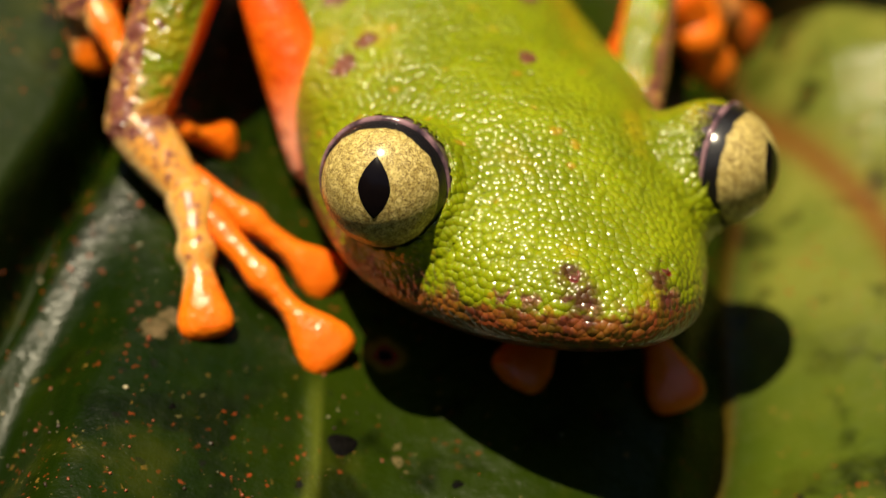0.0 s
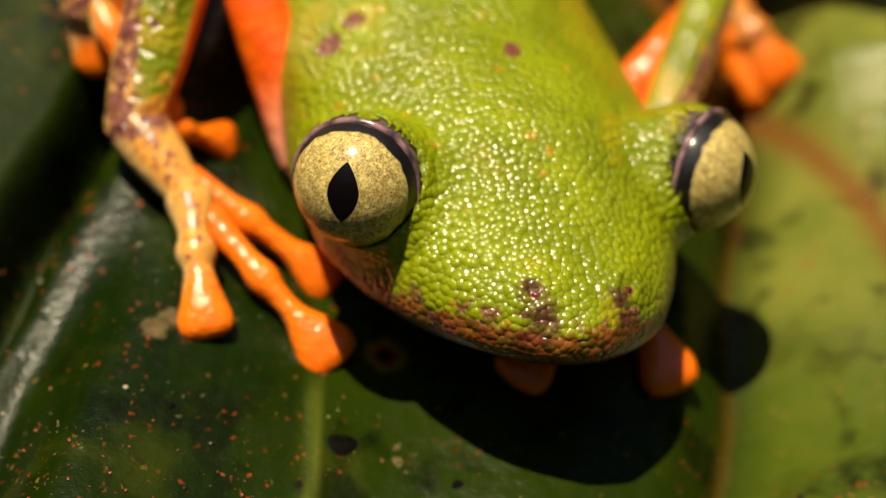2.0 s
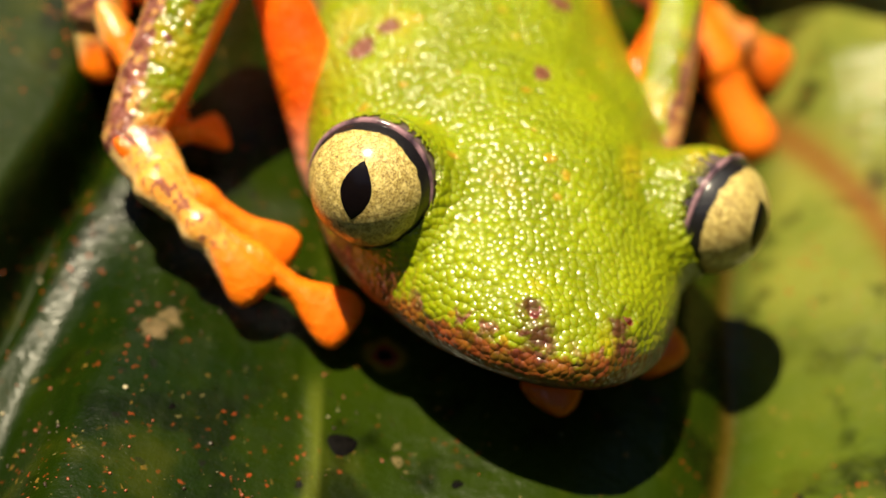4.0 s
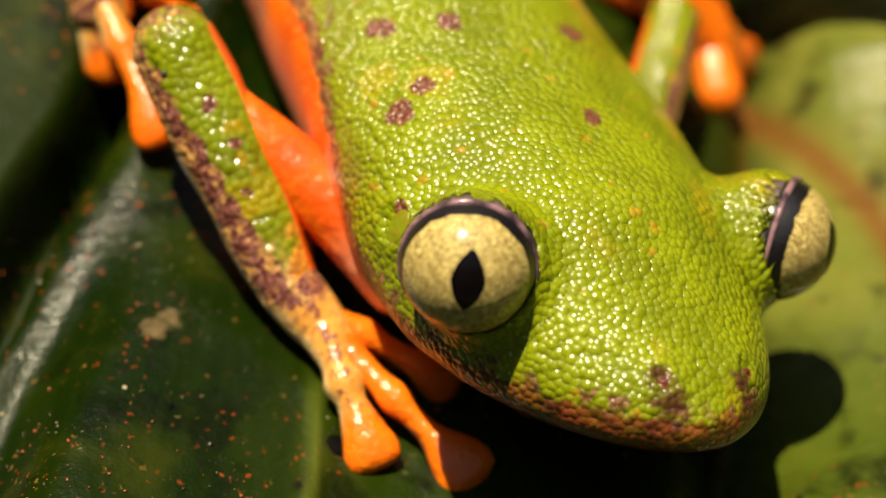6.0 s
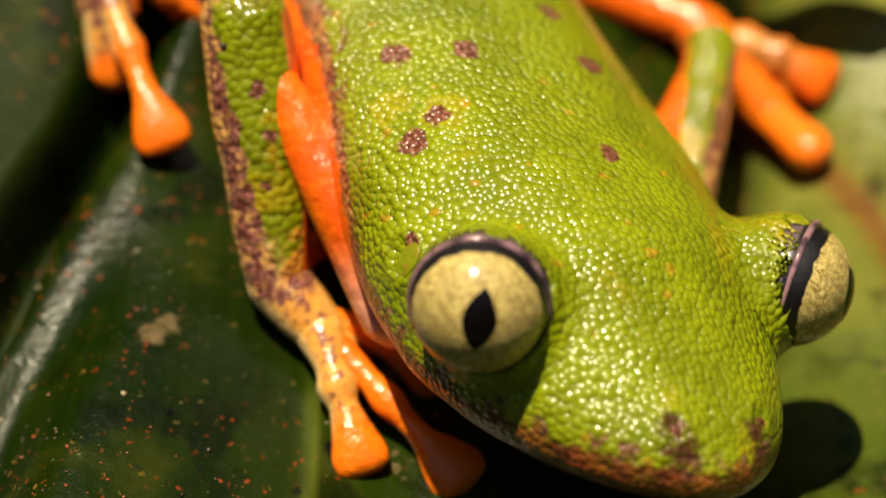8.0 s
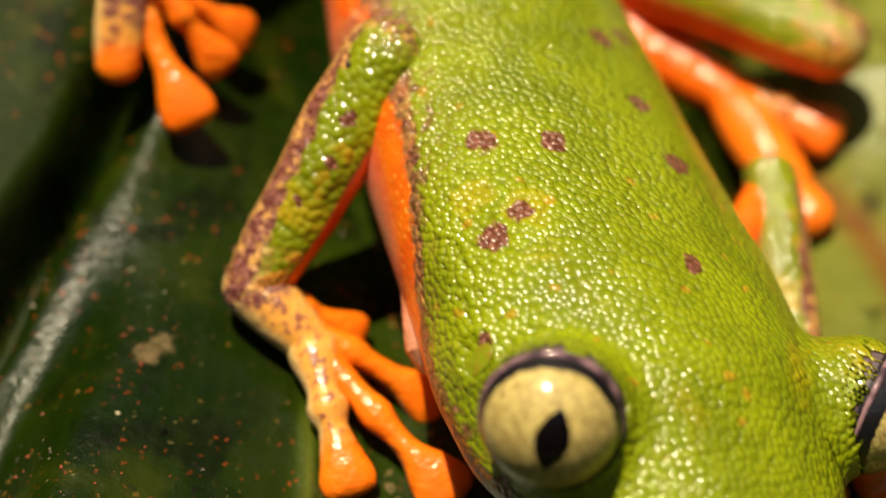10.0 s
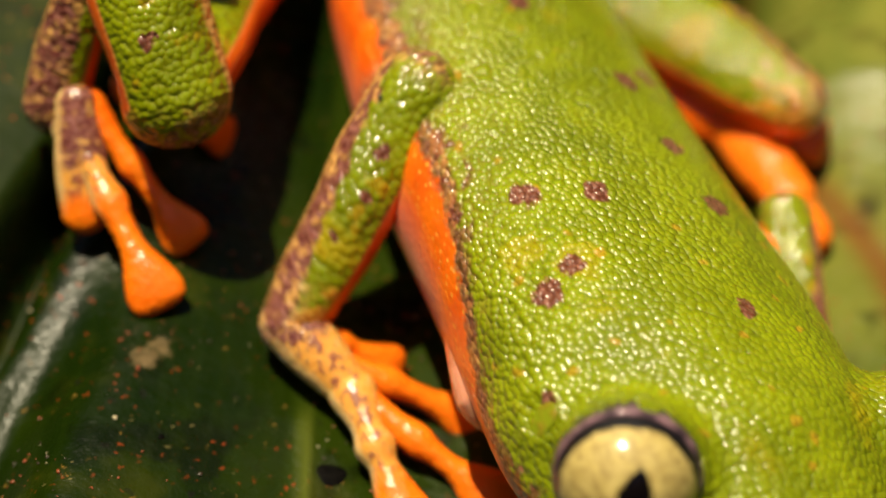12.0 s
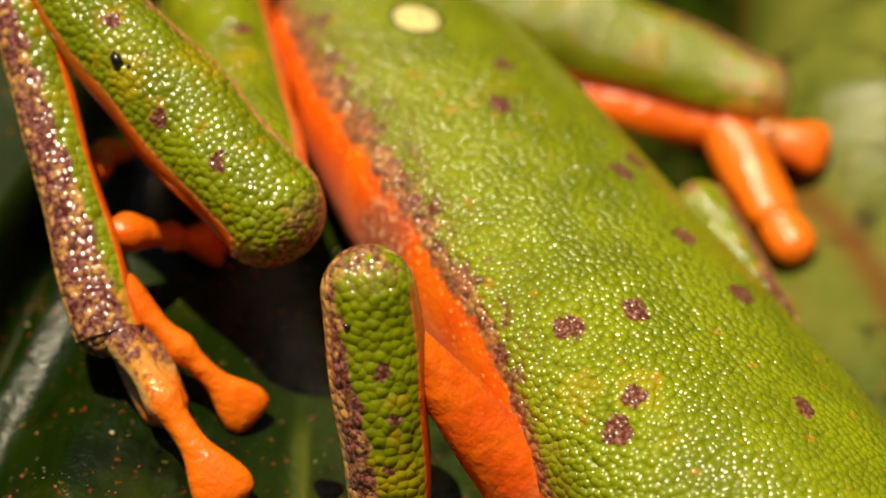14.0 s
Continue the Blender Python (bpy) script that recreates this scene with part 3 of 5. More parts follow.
# ---- the frog ----
# Its own space: x towards the snout, y to its left, z up, the origin between the eyes.
FROG_ROWS = (
    (0.0, 4.36, 0.40, 4.04, -17.2, -27.7, -63.9),
    (0.5, 4.39, 0.63, 4.91, -17.3, -27.6, -64.0),
    (1.0, 3.56, 0.67, 4.58, -13.6, -22.0, -68.4),
    (1.5, 3.34, 1.06, 3.62, -15.2, -21.3, -67.9),
    (2.0, 3.39, 0.71, 3.62, -15.4, -21.4, -68.4),
    (4.5, 4.26, -0.00, 2.79, -21.0, -21.6, -72.9),
    (5.0, 6.88, -0.66, 3.44, -22.3, -13.9, -63.1),
    (5.5, 7.38, -2.29, 4.87, -21.5, -15.7, -59.4),
    (6.0, 6.83, -3.66, 4.35, -22.4, -16.6, -58.1),
    (6.5, 6.96, -4.03, 4.54, -22.4, -16.5, -58.5),
    (7.0, 6.99, -4.48, 4.73, -22.4, -16.5, -58.3),
    (9.5, 8.13, -8.71, 5.39, -26.1, -13.5, -61.3),
    (10.0, 9.86, -9.79, 4.30, -25.7, -12.9, -62.3),
    (10.5, 10.51, -10.75, 4.08, -27.0, -12.7, -62.8),
    (11.0, 10.86, -10.37, 3.96, -25.6, -13.9, -61.5),
    (11.5, 11.19, -10.37, 3.89, -26.0, -13.3, -60.1),
    (12.0, 12.25, -11.07, 3.68, -25.7, -12.8, -58.0),
    (12.5, 13.97, -11.89, 2.06, -22.2, -10.7, -49.8),
    (13.0, 14.64, -12.38, 0.74, -21.5, -8.5, -50.4),
    (13.5, 15.38, -12.12, -0.29, -22.7, -8.7, -49.9),
    (14.0, 15.61, -12.01, 0.16, -22.3, -8.2, -46.9),
)
RIGHT_WRIST = (
    (0.0, -12.4, 5.0, 1.9), (2.2, -12.4, 5.0, 1.9), (4.3, -12.1, 2.9, 3.3), (4.5, -12.0, 2.6, 3.8), (4.7, -11.4, 4.9, 3.6),
    (4.9, -10.3, 4.9, 3.3), (5.0, -10.0, 4.2, 2.7), (5.2, -8.8, 2.7, 2.9), (5.3, -5.2, -1.3, 2.8), (5.5, -4.2, -2.7, 2.5),
    (5.6, -5.2, -1.0, 1.3), (5.8, -5.9, -1.7, -0.0), (6.5, -6.1, -2.1, 0.0), (7.0, -6.1, -2.1, 0.0), (9.5, -7.0, -0.3, 0.3),
    (10.0, -7.1, -0.9, 0.3), (11.0, -6.8, -1.3, 0.2), (11.5, -6.9, -1.3, 0.3), (12.0, -5.5, -2.2, -0.1), (12.1, -5.0, -3.5, -0.3),
    (12.3, -2.2, -9.0, -1.1), (12.5, -1.5, -11.2, -1.3), (13.0, -1.5, -11.3, -1.4), (14.0, -1.2, -11.4, -1.4),
)
RIGHT_ELBOW = (
    (0.0, -9.2, 14.0, 7.7), (0.5, -9.3, 14.1, 7.8), (1.5, -10.0, 14.0, 7.9), (2.2, -10.0, 14.0, 7.9), (4.3, -8.0, 11.6, 8.7),
    (4.5, -8.0, 11.2, 9.2), (4.7, -8.1, 13.6, 9.3), (4.9, -7.1, 13.5, 8.8), (5.0, -6.9, 13.1, 8.4), (5.2, -8.2, 9.8, 9.9),
    (5.3, -9.6, 1.1, 10.4), (5.5, -9.8, 2.2, 8.8), (5.6, -10.1, 2.7, 8.4), (5.8, -10.5, 5.4, 5.8), (6.5, -9.5, 4.2, 6.8),
    (7.0, -9.2, 4.2, 7.0), (9.5, -3.3, 7.4, 8.1), (10.0, -1.2, 6.3, 7.5), (10.5, -0.2, 5.8, 7.1), (11.0, 0.1, 5.6, 7.2),
    (11.5, 0.0, 5.6, 7.2), (12.0, -0.4, 4.6, 6.4), (12.1, -2.4, -0.6, 9.2), (12.3, -4.8, -2.7, 6.5), (12.5, -4.8, -5.8, 6.6),
    (13.0, -3.6, -6.2, 7.2), (13.5, -2.7, -6.0, 7.2), (14.0, -2.1, -5.6, 6.9),
)
RIGHT_KNUCKLE = (
    (0.0, -10.1, 2.1, 0.7), (2.2, -10.1, 2.1, 0.7), (4.3, -10.0, -0.2, 2.7), (4.5, -9.0, 0.2, 2.9), (4.7, -7.7, 4.1, 3.0),
    (4.9, -6.9, 3.1, 2.3), (5.0, -6.9, 2.5, 1.8), (5.2, -6.3, 1.9, 2.1), (5.3, -3.9, -2.8, 2.4), (5.5, -2.9, -4.3, 2.1),
    (5.6, -4.3, -3.3, 0.5), (5.8, -4.7, -3.1, -0.9), (6.5, -4.7, -3.4, -0.9), (7.0, -4.7, -3.3, -0.9), (9.5, -4.9, -2.6, -0.8),
    (10.0, -4.9, -2.8, -0.8), (11.0, -4.6, -2.8, -0.9), (11.5, -4.7, -2.8, -0.9), (12.0, -3.1, -4.6, -1.4), (12.1, -2.6, -5.9, -1.5),
    (12.3, -0.5, -10.8, -2.2), (12.5, 0.4, -13.2, -2.4), (13.0, 0.4, -13.3, -2.4), (14.0, 0.6, -13.4, -2.5),
)
RIGHT_TIP_OUTER = (
    (0.0, -9.2, -3.3, -0.5), (2.2, -9.2, -3.3, -0.5), (4.3, -6.8, -2.0, 1.1), (4.5, -6.0, -0.3, 2.9), (4.7, -5.1, 1.3, 2.6),
    (4.9, -7.1, -0.6, 0.2), (5.0, -7.5, -2.4, -0.1), (5.2, -6.0, -1.4, 0.4), (5.3, -2.7, -5.6, 0.9), (5.5, -0.4, -7.8, 1.5),
    (5.6, -2.7, -7.1, -2.1), (5.8, -2.6, -8.1, -2.5), (6.5, -2.9, -8.1, -2.4), (7.0, -3.0, -8.1, -2.4), (9.5, -3.1, -8.2, -2.4),
    (10.0, -3.3, -8.3, -2.3), (11.0, -3.1, -8.1, -2.4), (11.5, -2.7, -7.8, -2.5), (12.0, -1.0, -9.4, -2.8), (12.1, -0.5, -10.4, -2.8),
    (12.3, 1.4, -15.1, -3.4), (12.5, 1.8, -17.4, -3.6), (13.0, 1.8, -17.4, -3.6), (14.0, 2.1, -17.5, -3.6),
)
RIGHT_TIP_MIDDLE = (
    (0.0, -4.5, -3.6, -1.9), (2.2, -4.5, -3.6, -2.0), (4.3, -4.0, -2.8, -0.7), (4.5, -4.1, -2.3, -0.7), (4.7, -4.7, -1.7, -0.5),
    (4.9, -5.2, -4.0, -1.3), (5.0, -5.3, -4.2, -1.5), (5.2, -2.3, -3.6, -0.7), (5.3, 2.0, -8.5, 4.8), (5.5, 3.6, -8.8, 7.0),
    (5.6, 1.4, -8.3, -1.4), (5.8, 1.0, -8.4, -3.2), (6.5, 0.9, -8.4, -3.2), (7.0, 0.7, -8.4, -3.1), (9.5, 0.6, -8.3, -3.1),
    (10.0, 0.4, -8.2, -3.0), (11.0, 0.6, -8.0, -3.1), (11.5, 0.6, -8.1, -3.1), (12.0, 2.5, -8.2, -3.6), (12.1, 2.9, -9.8, -3.8),
    (12.3, 4.6, -14.2, -4.1), (12.5, 5.0, -16.7, -4.1), (13.0, 5.0, -16.7, -4.1), (14.0, 5.3, -16.8, -4.2),
)
RIGHT_TIP_INNER = (
    (0.0, -4.7, 0.1, -1.9), (2.2, -4.7, 0.1, -1.9), (4.3, -6.7, -0.1, 0.1), (4.5, -6.9, -1.0, 0.2), (4.7, -5.9, 0.2, -0.1),
    (4.9, -5.1, -1.6, -1.7), (5.0, -5.0, -2.0, -1.8), (5.2, -2.9, -2.0, -1.0), (5.3, -1.2, -3.0, -0.4), (5.5, 0.4, -4.7, 0.4),
    (5.6, 0.8, -3.3, -2.2), (5.8, 0.2, -4.2, -3.0), (6.5, 0.2, -4.1, -3.0), (7.0, 0.2, -4.1, -3.0), (9.5, -1.1, -2.9, -2.8),
    (10.0, -0.1, -4.0, -3.0), (11.0, 0.2, -4.1, -3.0), (11.5, -0.1, -3.4, -3.0), (12.0, 1.6, -4.4, -3.5), (12.1, 1.9, -6.0, -3.6),
    (12.3, 3.6, -10.3, -3.9), (12.5, 4.2, -12.6, -3.8), (13.0, 4.2, -12.6, -3.9), (14.0, 4.5, -12.8, -4.0),
)
RIGHT_TIP_THUMB = (
    (0.0, -9.5, 6.2, -0.3), (2.2, -9.5, 6.2, -0.3), (4.3, -8.7, 6.1, 0.3), (4.5, -8.7, 6.1, 0.3), (5.0, -7.8, 6.1, 0.0),
    (5.5, -7.6, 11.8, -0.0), (5.8, -5.6, 2.4, -1.4), (6.5, -5.4, 2.3, -1.5), (7.0, -5.4, 2.4, -1.5), (9.5, -3.9, -0.8, -1.9),
    (10.0, -2.7, -1.5, -2.3), (11.0, -2.4, -1.2, -2.4), (11.5, -2.4, -1.2, -2.4), (12.0, -1.0, -2.6, -2.8), (12.3, 0.8, -8.5, -3.3),
    (12.5, 1.2, -10.9, -3.5), (14.0, 1.5, -10.9, -3.5),
)
RIGHT_KNEE = (
    (0.0, -11.7, 30.2, 6.7), (7.0, -11.7, 30.2, 6.7), (9.5, -7.5, 27.0, 5.5), (10.0, -6.8, 23.8, 5.3), (10.5, -5.6, 17.2, 4.9),
    (11.0, -8.4, 8.3, 5.7), (11.5, -9.3, 5.5, 6.0), (12.0, -9.9, 4.2, 6.2), (12.5, -10.4, 4.4, 6.3), (13.0, -8.3, 4.1, 5.7),
    (13.5, -3.9, 5.0, 4.4), (13.7, -5.3, 2.1, 4.8), (14.0, -6.1, 0.0, 5.0),
)
RIGHT_HEEL = (
    (0.0, -14.7, 10.7, 3.1), (4.5, -14.3, 10.7, 3.0), (7.0, -14.1, 10.8, 2.9), (9.5, -13.5, 12.5, 2.8), (10.0, -12.7, 11.4, 4.0),
    (10.5, -10.0, 11.0, 4.2), (10.8, -13.1, 8.1, 3.1), (11.0, -13.6, 4.5, 2.8), (11.5, -15.2, 6.2, 3.3), (12.5, -15.2, 6.4, 3.3),
    (13.0, -15.1, 6.4, 3.2), (13.5, -11.3, 2.6, 3.6), (13.7, -11.7, -2.9, 2.7), (14.0, -12.2, -3.4, 2.4),
)
RIGHT_ANKLE = (
    (0.0, -15.0, 18.1, 12.5), (7.0, -15.0, 18.5, 12.3), (9.5, -13.9, 19.1, 12.4), (10.0, -12.6, 15.4, 13.9), (10.5, -10.1, 11.7, 13.6),
    (11.0, -12.2, 9.7, 12.3), (12.5, -12.1, 9.6, 12.5), (13.0, -11.9, 9.9, 12.4), (13.5, -8.9, 12.5, 11.5), (13.7, -15.7, 10.7, 11.4),
    (14.0, -17.0, 10.3, 11.5),
)
RIGHT_TOE_A = (
    (0.0, -14.5, 9.5, 1.4), (2.2, -14.5, 9.4, 1.3), (4.5, -14.1, 9.2, 1.2), (7.0, -13.9, 9.1, 1.2), (9.5, -13.2, 9.3, 1.0),
    (10.0, -13.0, 8.7, 3.1), (10.5, -10.3, 10.2, 3.3), (10.8, -14.4, 4.9, 2.5), (11.0, -14.5, 5.6, 1.4), (11.5, -13.9, 2.6, 1.2),
    (12.5, -13.8, 2.5, 1.1), (13.0, -13.6, 4.0, 1.3), (13.5, -10.9, 2.1, 2.5), (13.7, -10.7, -5.9, 1.4), (14.0, -10.1, -5.4, 0.0),
)
RIGHT_TOE_B = (
    (0.0, -11.9, 6.3, 1.4), (4.5, -11.4, 5.6, 1.2), (7.0, -11.4, 5.3, 1.2), (9.5, -10.9, 6.3, 0.5), (10.0, -10.1, 7.2, 1.7),
    (10.5, -6.6, 3.5, 1.2), (10.8, -7.3, 3.0, -0.1), (11.0, -7.1, 3.6, -1.0), (11.5, -10.3, -0.5, -0.0), (12.0, -10.8, -0.9, 0.1),
    (12.5, -10.8, -0.4, 0.1), (13.0, -11.5, 1.2, 0.4), (13.5, -6.9, -2.1, 0.3), (13.7, -7.0, -7.9, -1.0), (14.0, -7.6, -8.9, -0.8),
)
RIGHT_TOE_C = (
    (0.0, -10.3, 12.0, 0.1), (7.0, -9.8, 12.2, -0.1), (9.5, -8.2, 13.3, -0.5), (10.0, -8.2, 11.8, 1.6), (10.5, -6.1, 6.6, 1.0),
    (10.8, -8.5, 5.0, 0.7), (11.0, -8.6, 8.0, -0.4), (11.5, -9.9, 2.0, -0.0), (12.5, -9.9, 2.5, -0.0), (13.0, -10.0, 4.7, 0.2),
    (13.5, -6.7, 1.0, 1.2), (13.7, -7.1, -4.8, -0.9), (14.0, -7.0, -5.1, -0.9),
)
RIGHT_TOE_D = (
    (0.0, -11.4, 14.6, 0.6), (7.0, -11.1, 14.7, 0.5), (9.5, -9.3, 9.8, -0.0), (10.0, -9.0, 9.8, 1.9), (10.5, -7.3, 9.8, 2.4),
    (10.8, -12.0, 9.9, 1.8), (11.0, -11.5, 11.8, 0.7), (11.5, -8.7, 7.7, -0.2), (12.5, -8.9, 8.0, -0.1), (13.0, -10.9, 11.6, 0.5),
    (13.5, -8.3, 5.8, 1.7), (13.7, -8.7, 2.9, -0.2), (14.0, -8.7, 2.7, -0.2),
)
RIGHT_TOE_E = (
    (0.0, -13.1, 15.1, 1.1), (7.0, -13.0, 15.1, 1.1), (10.5, -11.7, 16.4, 0.7), (11.0, -12.5, 12.7, 1.0), (12.5, -12.7, 12.9, 1.0),
    (13.0, -12.2, 13.0, 0.9), (13.5, -10.6, 13.6, -0.6), (14.0, -12.9, 6.7, 1.1),
)
LEFT_ELBOW = (
    (0.0, 9.2, 15.7, -0.6), (1.0, 10.5, 16.2, -0.9), (1.5, 11.9, 16.2, -1.4), (2.0, 11.8, 15.8, -1.3), (4.5, 10.1, 14.5, -0.8),
    (5.0, 10.0, 13.1, -0.7), (5.5, 10.0, 13.4, -0.7), (6.5, 10.1, 13.8, -0.7), (7.0, 10.5, 15.2, -1.0), (9.5, 14.0, 8.9, -3.4),
    (10.0, 14.3, 7.8, -3.1), (11.0, 14.7, 6.8, -2.6), (12.0, 14.7, 5.3, -2.5), (12.5, 13.7, 6.7, -3.2), (13.0, 12.9, 7.3, -3.3),
    (13.5, 11.9, 6.3, -2.4), (14.0, 11.3, 5.9, -1.7),
)
LEFT_WRIST = (
    (0.0, 7.0, 2.1, -2.5), (2.0, 7.0, 1.8, -2.5), (4.5, 7.5, -0.8, -2.6), (5.0, 6.1, -2.1, -2.2), (7.0, 6.1, -2.4, -2.2),
    (9.5, 14.5, -1.2, -4.4), (11.0, 14.9, -1.5, -4.3), (12.0, 15.1, -1.5, -4.1), (12.5, 15.3, -2.4, -4.1), (14.0, 15.5, -2.7, -3.9),
)
LEFT_TIP_A = (
    (0.0, 3.0, -3.8, -2.9), (1.5, 2.9, -3.8, -2.9), (2.0, 3.1, -3.9, -2.8), (4.5, 4.2, -5.1, -2.9), (5.0, 4.1, -5.3, -2.8),
    (5.5, 4.0, -5.1, -2.9), (6.0, 3.1, -4.8, -2.8), (7.0, 3.1, -4.7, -2.8), (9.5, 14.7, -7.2, -4.8), (11.0, 15.2, -7.8, -4.6),
    (14.0, 16.0, -9.1, -4.0),
)
LEFT_TIP_B = (
    (0.0, 9.3, -4.0, -4.2), (1.5, 9.1, -3.9, -4.2), (2.0, 9.1, -3.1, -4.2), (2.2, 9.5, -0.0, -4.3), (4.3, 8.7, -2.8, -4.1),
    (4.5, 8.9, -3.8, -4.1), (5.0, 7.8, -4.7, -3.9), (7.0, 7.8, -5.4, -4.0), (9.5, 17.3, -7.1, -3.9), (11.0, 17.7, -7.4, -3.7),
    (14.0, 18.4, -8.8, -3.4),
)
LEFT_KNEE = (
    (0.0, 19.6, 21.1, 2.2), (7.0, 19.5, 19.7, 2.5), (9.5, 17.0, 15.1, -1.5), (10.0, 17.3, 14.4, -1.4), (10.5, 17.3, 13.8, -1.5),
    (11.0, 16.1, 13.4, -2.7), (11.5, 15.4, 14.2, -3.4), (12.0, 15.6, 12.6, -3.1), (13.0, 16.1, 12.2, -3.0), (13.5, 15.7, 13.1, -3.1),
    (14.0, 14.4, 14.8, -4.0),
)
LEFT_HEEL = (
    (0.0, 11.6, 16.3, -4.2), (1.0, 12.3, 17.5, -5.0), (1.5, 14.0, 18.4, -6.3), (2.0, 13.2, 17.8, -5.6), (4.5, 12.3, 15.0, -4.8),
    (5.0, 12.5, 15.8, -5.1), (6.5, 12.2, 17.1, -4.9), (7.0, 13.8, 16.5, -6.1), (9.5, 15.3, 9.9, -5.4), (11.0, 15.4, 9.3, -5.2),
    (12.0, 15.5, 8.8, -5.1), (13.0, 15.1, 8.8, -5.5), (14.0, 14.9, 9.3, -5.7),
)
LEFT_ANKLE = (
    (0.0, 10.7, 19.9, -3.4), (1.5, 12.1, 20.3, -3.8), (4.5, 10.7, 17.5, -3.3), (7.0, 10.7, 17.5, -3.2), (9.5, 13.0, 15.2, -4.8),
    (11.0, 13.6, 13.6, -5.4), (12.5, 13.8, 12.7, -5.5), (13.0, 13.9, 13.3, -5.6), (14.0, 13.3, 13.7, -5.2),
)
LEFT_TOE_A = (
    (0.0, 12.4, 15.8, -5.9), (0.5, 12.2, 15.9, -5.6), (0.8, 14.0, 12.5, -7.3), (1.0, 15.0, 13.5, -7.0), (1.5, 15.5, 14.0, -6.3),
    (2.0, 14.5, 15.8, -7.2), (4.5, 14.0, 12.4, -7.3), (5.0, 13.7, 14.9, -7.3), (6.0, 12.6, 14.5, -6.0), (6.5, 12.4, 15.2, -5.9),
    (7.0, 16.3, 13.3, -5.5), (9.5, 16.2, 8.3, -5.6), (11.0, 16.4, 7.4, -5.3), (12.5, 16.0, 6.8, -5.5), (14.0, 15.7, 7.6, -5.9),
)
LEFT_TOE_B = (
    (0.0, 14.6, 19.7, -7.5), (1.5, 15.9, 15.7, -5.7), (2.0, 15.5, 15.9, -6.3), (4.5, 15.3, 16.5, -6.5), (5.0, 15.1, 16.7, -6.8),
    (6.5, 13.7, 17.3, -7.0), (7.0, 16.7, 16.5, -5.0), (9.5, 17.5, 12.2, -4.8), (11.0, 17.1, 12.1, -5.1), (12.5, 17.0, 12.2, -5.1),
    (14.0, 17.1, 12.4, -5.1),
)
frog = tagged(new("frog"), "bright green tree frog with orange flanks and pale gold eyes", "frog")
EYE_RADIUS, EYE_SIDE = 2.47, 7.0
EYE_AXIS = Vector((0.80, 0.595, 0.05)).normalized()
STATIONS = (
    # x, half width, top, bottom, level of greatest width, bend to the left
    (7.25, 0.3, -3.55, -4.2, -4.0, 0), (6.9, 1.6, -2.95, -4.7, -4.0, 0), (6.2, 2.8, -2.25, -5.0, -4.0, 0), (5.1, 4.05, -1.5, -5.3, -4.0, 0),
    (2.8, 5.5, 0.1, -5.9, -3.9, 0), (0.0, 6.7, 2.2, -6.2, -3.7, 0), (-3.0, 7.45, 3.2, -6.2, -3.3, 0), (-6.0, 7.7, 4.0, -6.0, -1.8, 0),
    (-9.0, 7.4, 4.8, -5.5, -0.2, 0), (-13.0, 7.1, 5.9, -4.5, 1.5, 0.1), (-18.0, 7.0, 7.1, -3.0, 2.7, 0.65), (-23.0, 6.9, 8.1, -1.0, 3.8, 1.45),
    (-28.0, 6.3, 8.8, 1.0, 4.8, 2.4), (-33.0, 5.0, 9.0, 2.6, 5.8, 3.3), (-37.0, 1.8, 8.4, 5.0, 6.9, 4.0), (-38.0, 0.2, 7.6, 6.4, 7.1, 4.1),
)
DORSAL_LINE = ((9, -3.9), (5, -4.15), (0, -4.55), (-4, -4.1), (-7, -2.4), (-9.5, 0.2), (-12, 2.4), (-14.2, 3.5), (-16, 4.1), (-19.4, 5.1), (-23.3, 6.2), (-28, 6.7), (-33, 7.3), (-38, 7.6))


def soft_union(a, b, k):
    h = np.clip(0.5 + 0.5 * (b - a) / k, 0, 1)
    return b + (a - b) * h - k * h * (1 - h)


def body_field(x, y, z):
    """Negative inside the head and trunk."""
    st = np.array(STATIONS)[::-1]
    fine = np.linspace(-38.6, 9.0, 500)
    prof = [np.interp(fine, st[:, 0], st[:, k]) for k in range(1, 6)]
    kernel = np.exp(-(np.arange(-12, 13) / 6.0) ** 2)
    kernel /= kernel.sum()
    prof = [np.convolve(np.pad(p, 12, mode="edge"), kernel, "valid") for p in prof]
    w, top, low, mid, bend = (np.interp(x, fine, p) for p in prof)
    h = np.where(z > mid, top - mid, mid - low)
    w, h = np.maximum(w, 0.05), np.maximum(h, 0.05)
    q = ((np.abs(y - bend) / w) ** 2.3 + (np.abs(z - mid) / h) ** 2.3) ** (1 / 2.3)
    d = (q - 1) * np.minimum(w, h) * 0.9
    d = np.maximum(d, np.maximum(x - 7.15, -38.0 - x))
    for s in (-1, 1):
        # eardrum, just behind the eye
        drum = np.sqrt((x + 4.5) ** 2 + (y - 7.5 * s) ** 2 + (z + 0.55) ** 2)
        d = d - 0.15 * np.exp(-((drum - 0.95) / 0.18) ** 2) + 0.10 * np.exp(-(drum / 0.7) ** 2)
        # nostril
        hole = np.sqrt((x - 5.75) ** 2 + (y - 1.9 * s) ** 2 + (z + 2.0) ** 2)
        d = d - 0.38 * np.exp(-(hole / 0.75) ** 2) + 0.9 * np.exp(-(hole / 0.27) ** 2)
    return d


def eye_distance(x, y, z, s):
    return np.sqrt(x ** 2 + (y - EYE_SIDE * s) ** 2 + z ** 2)


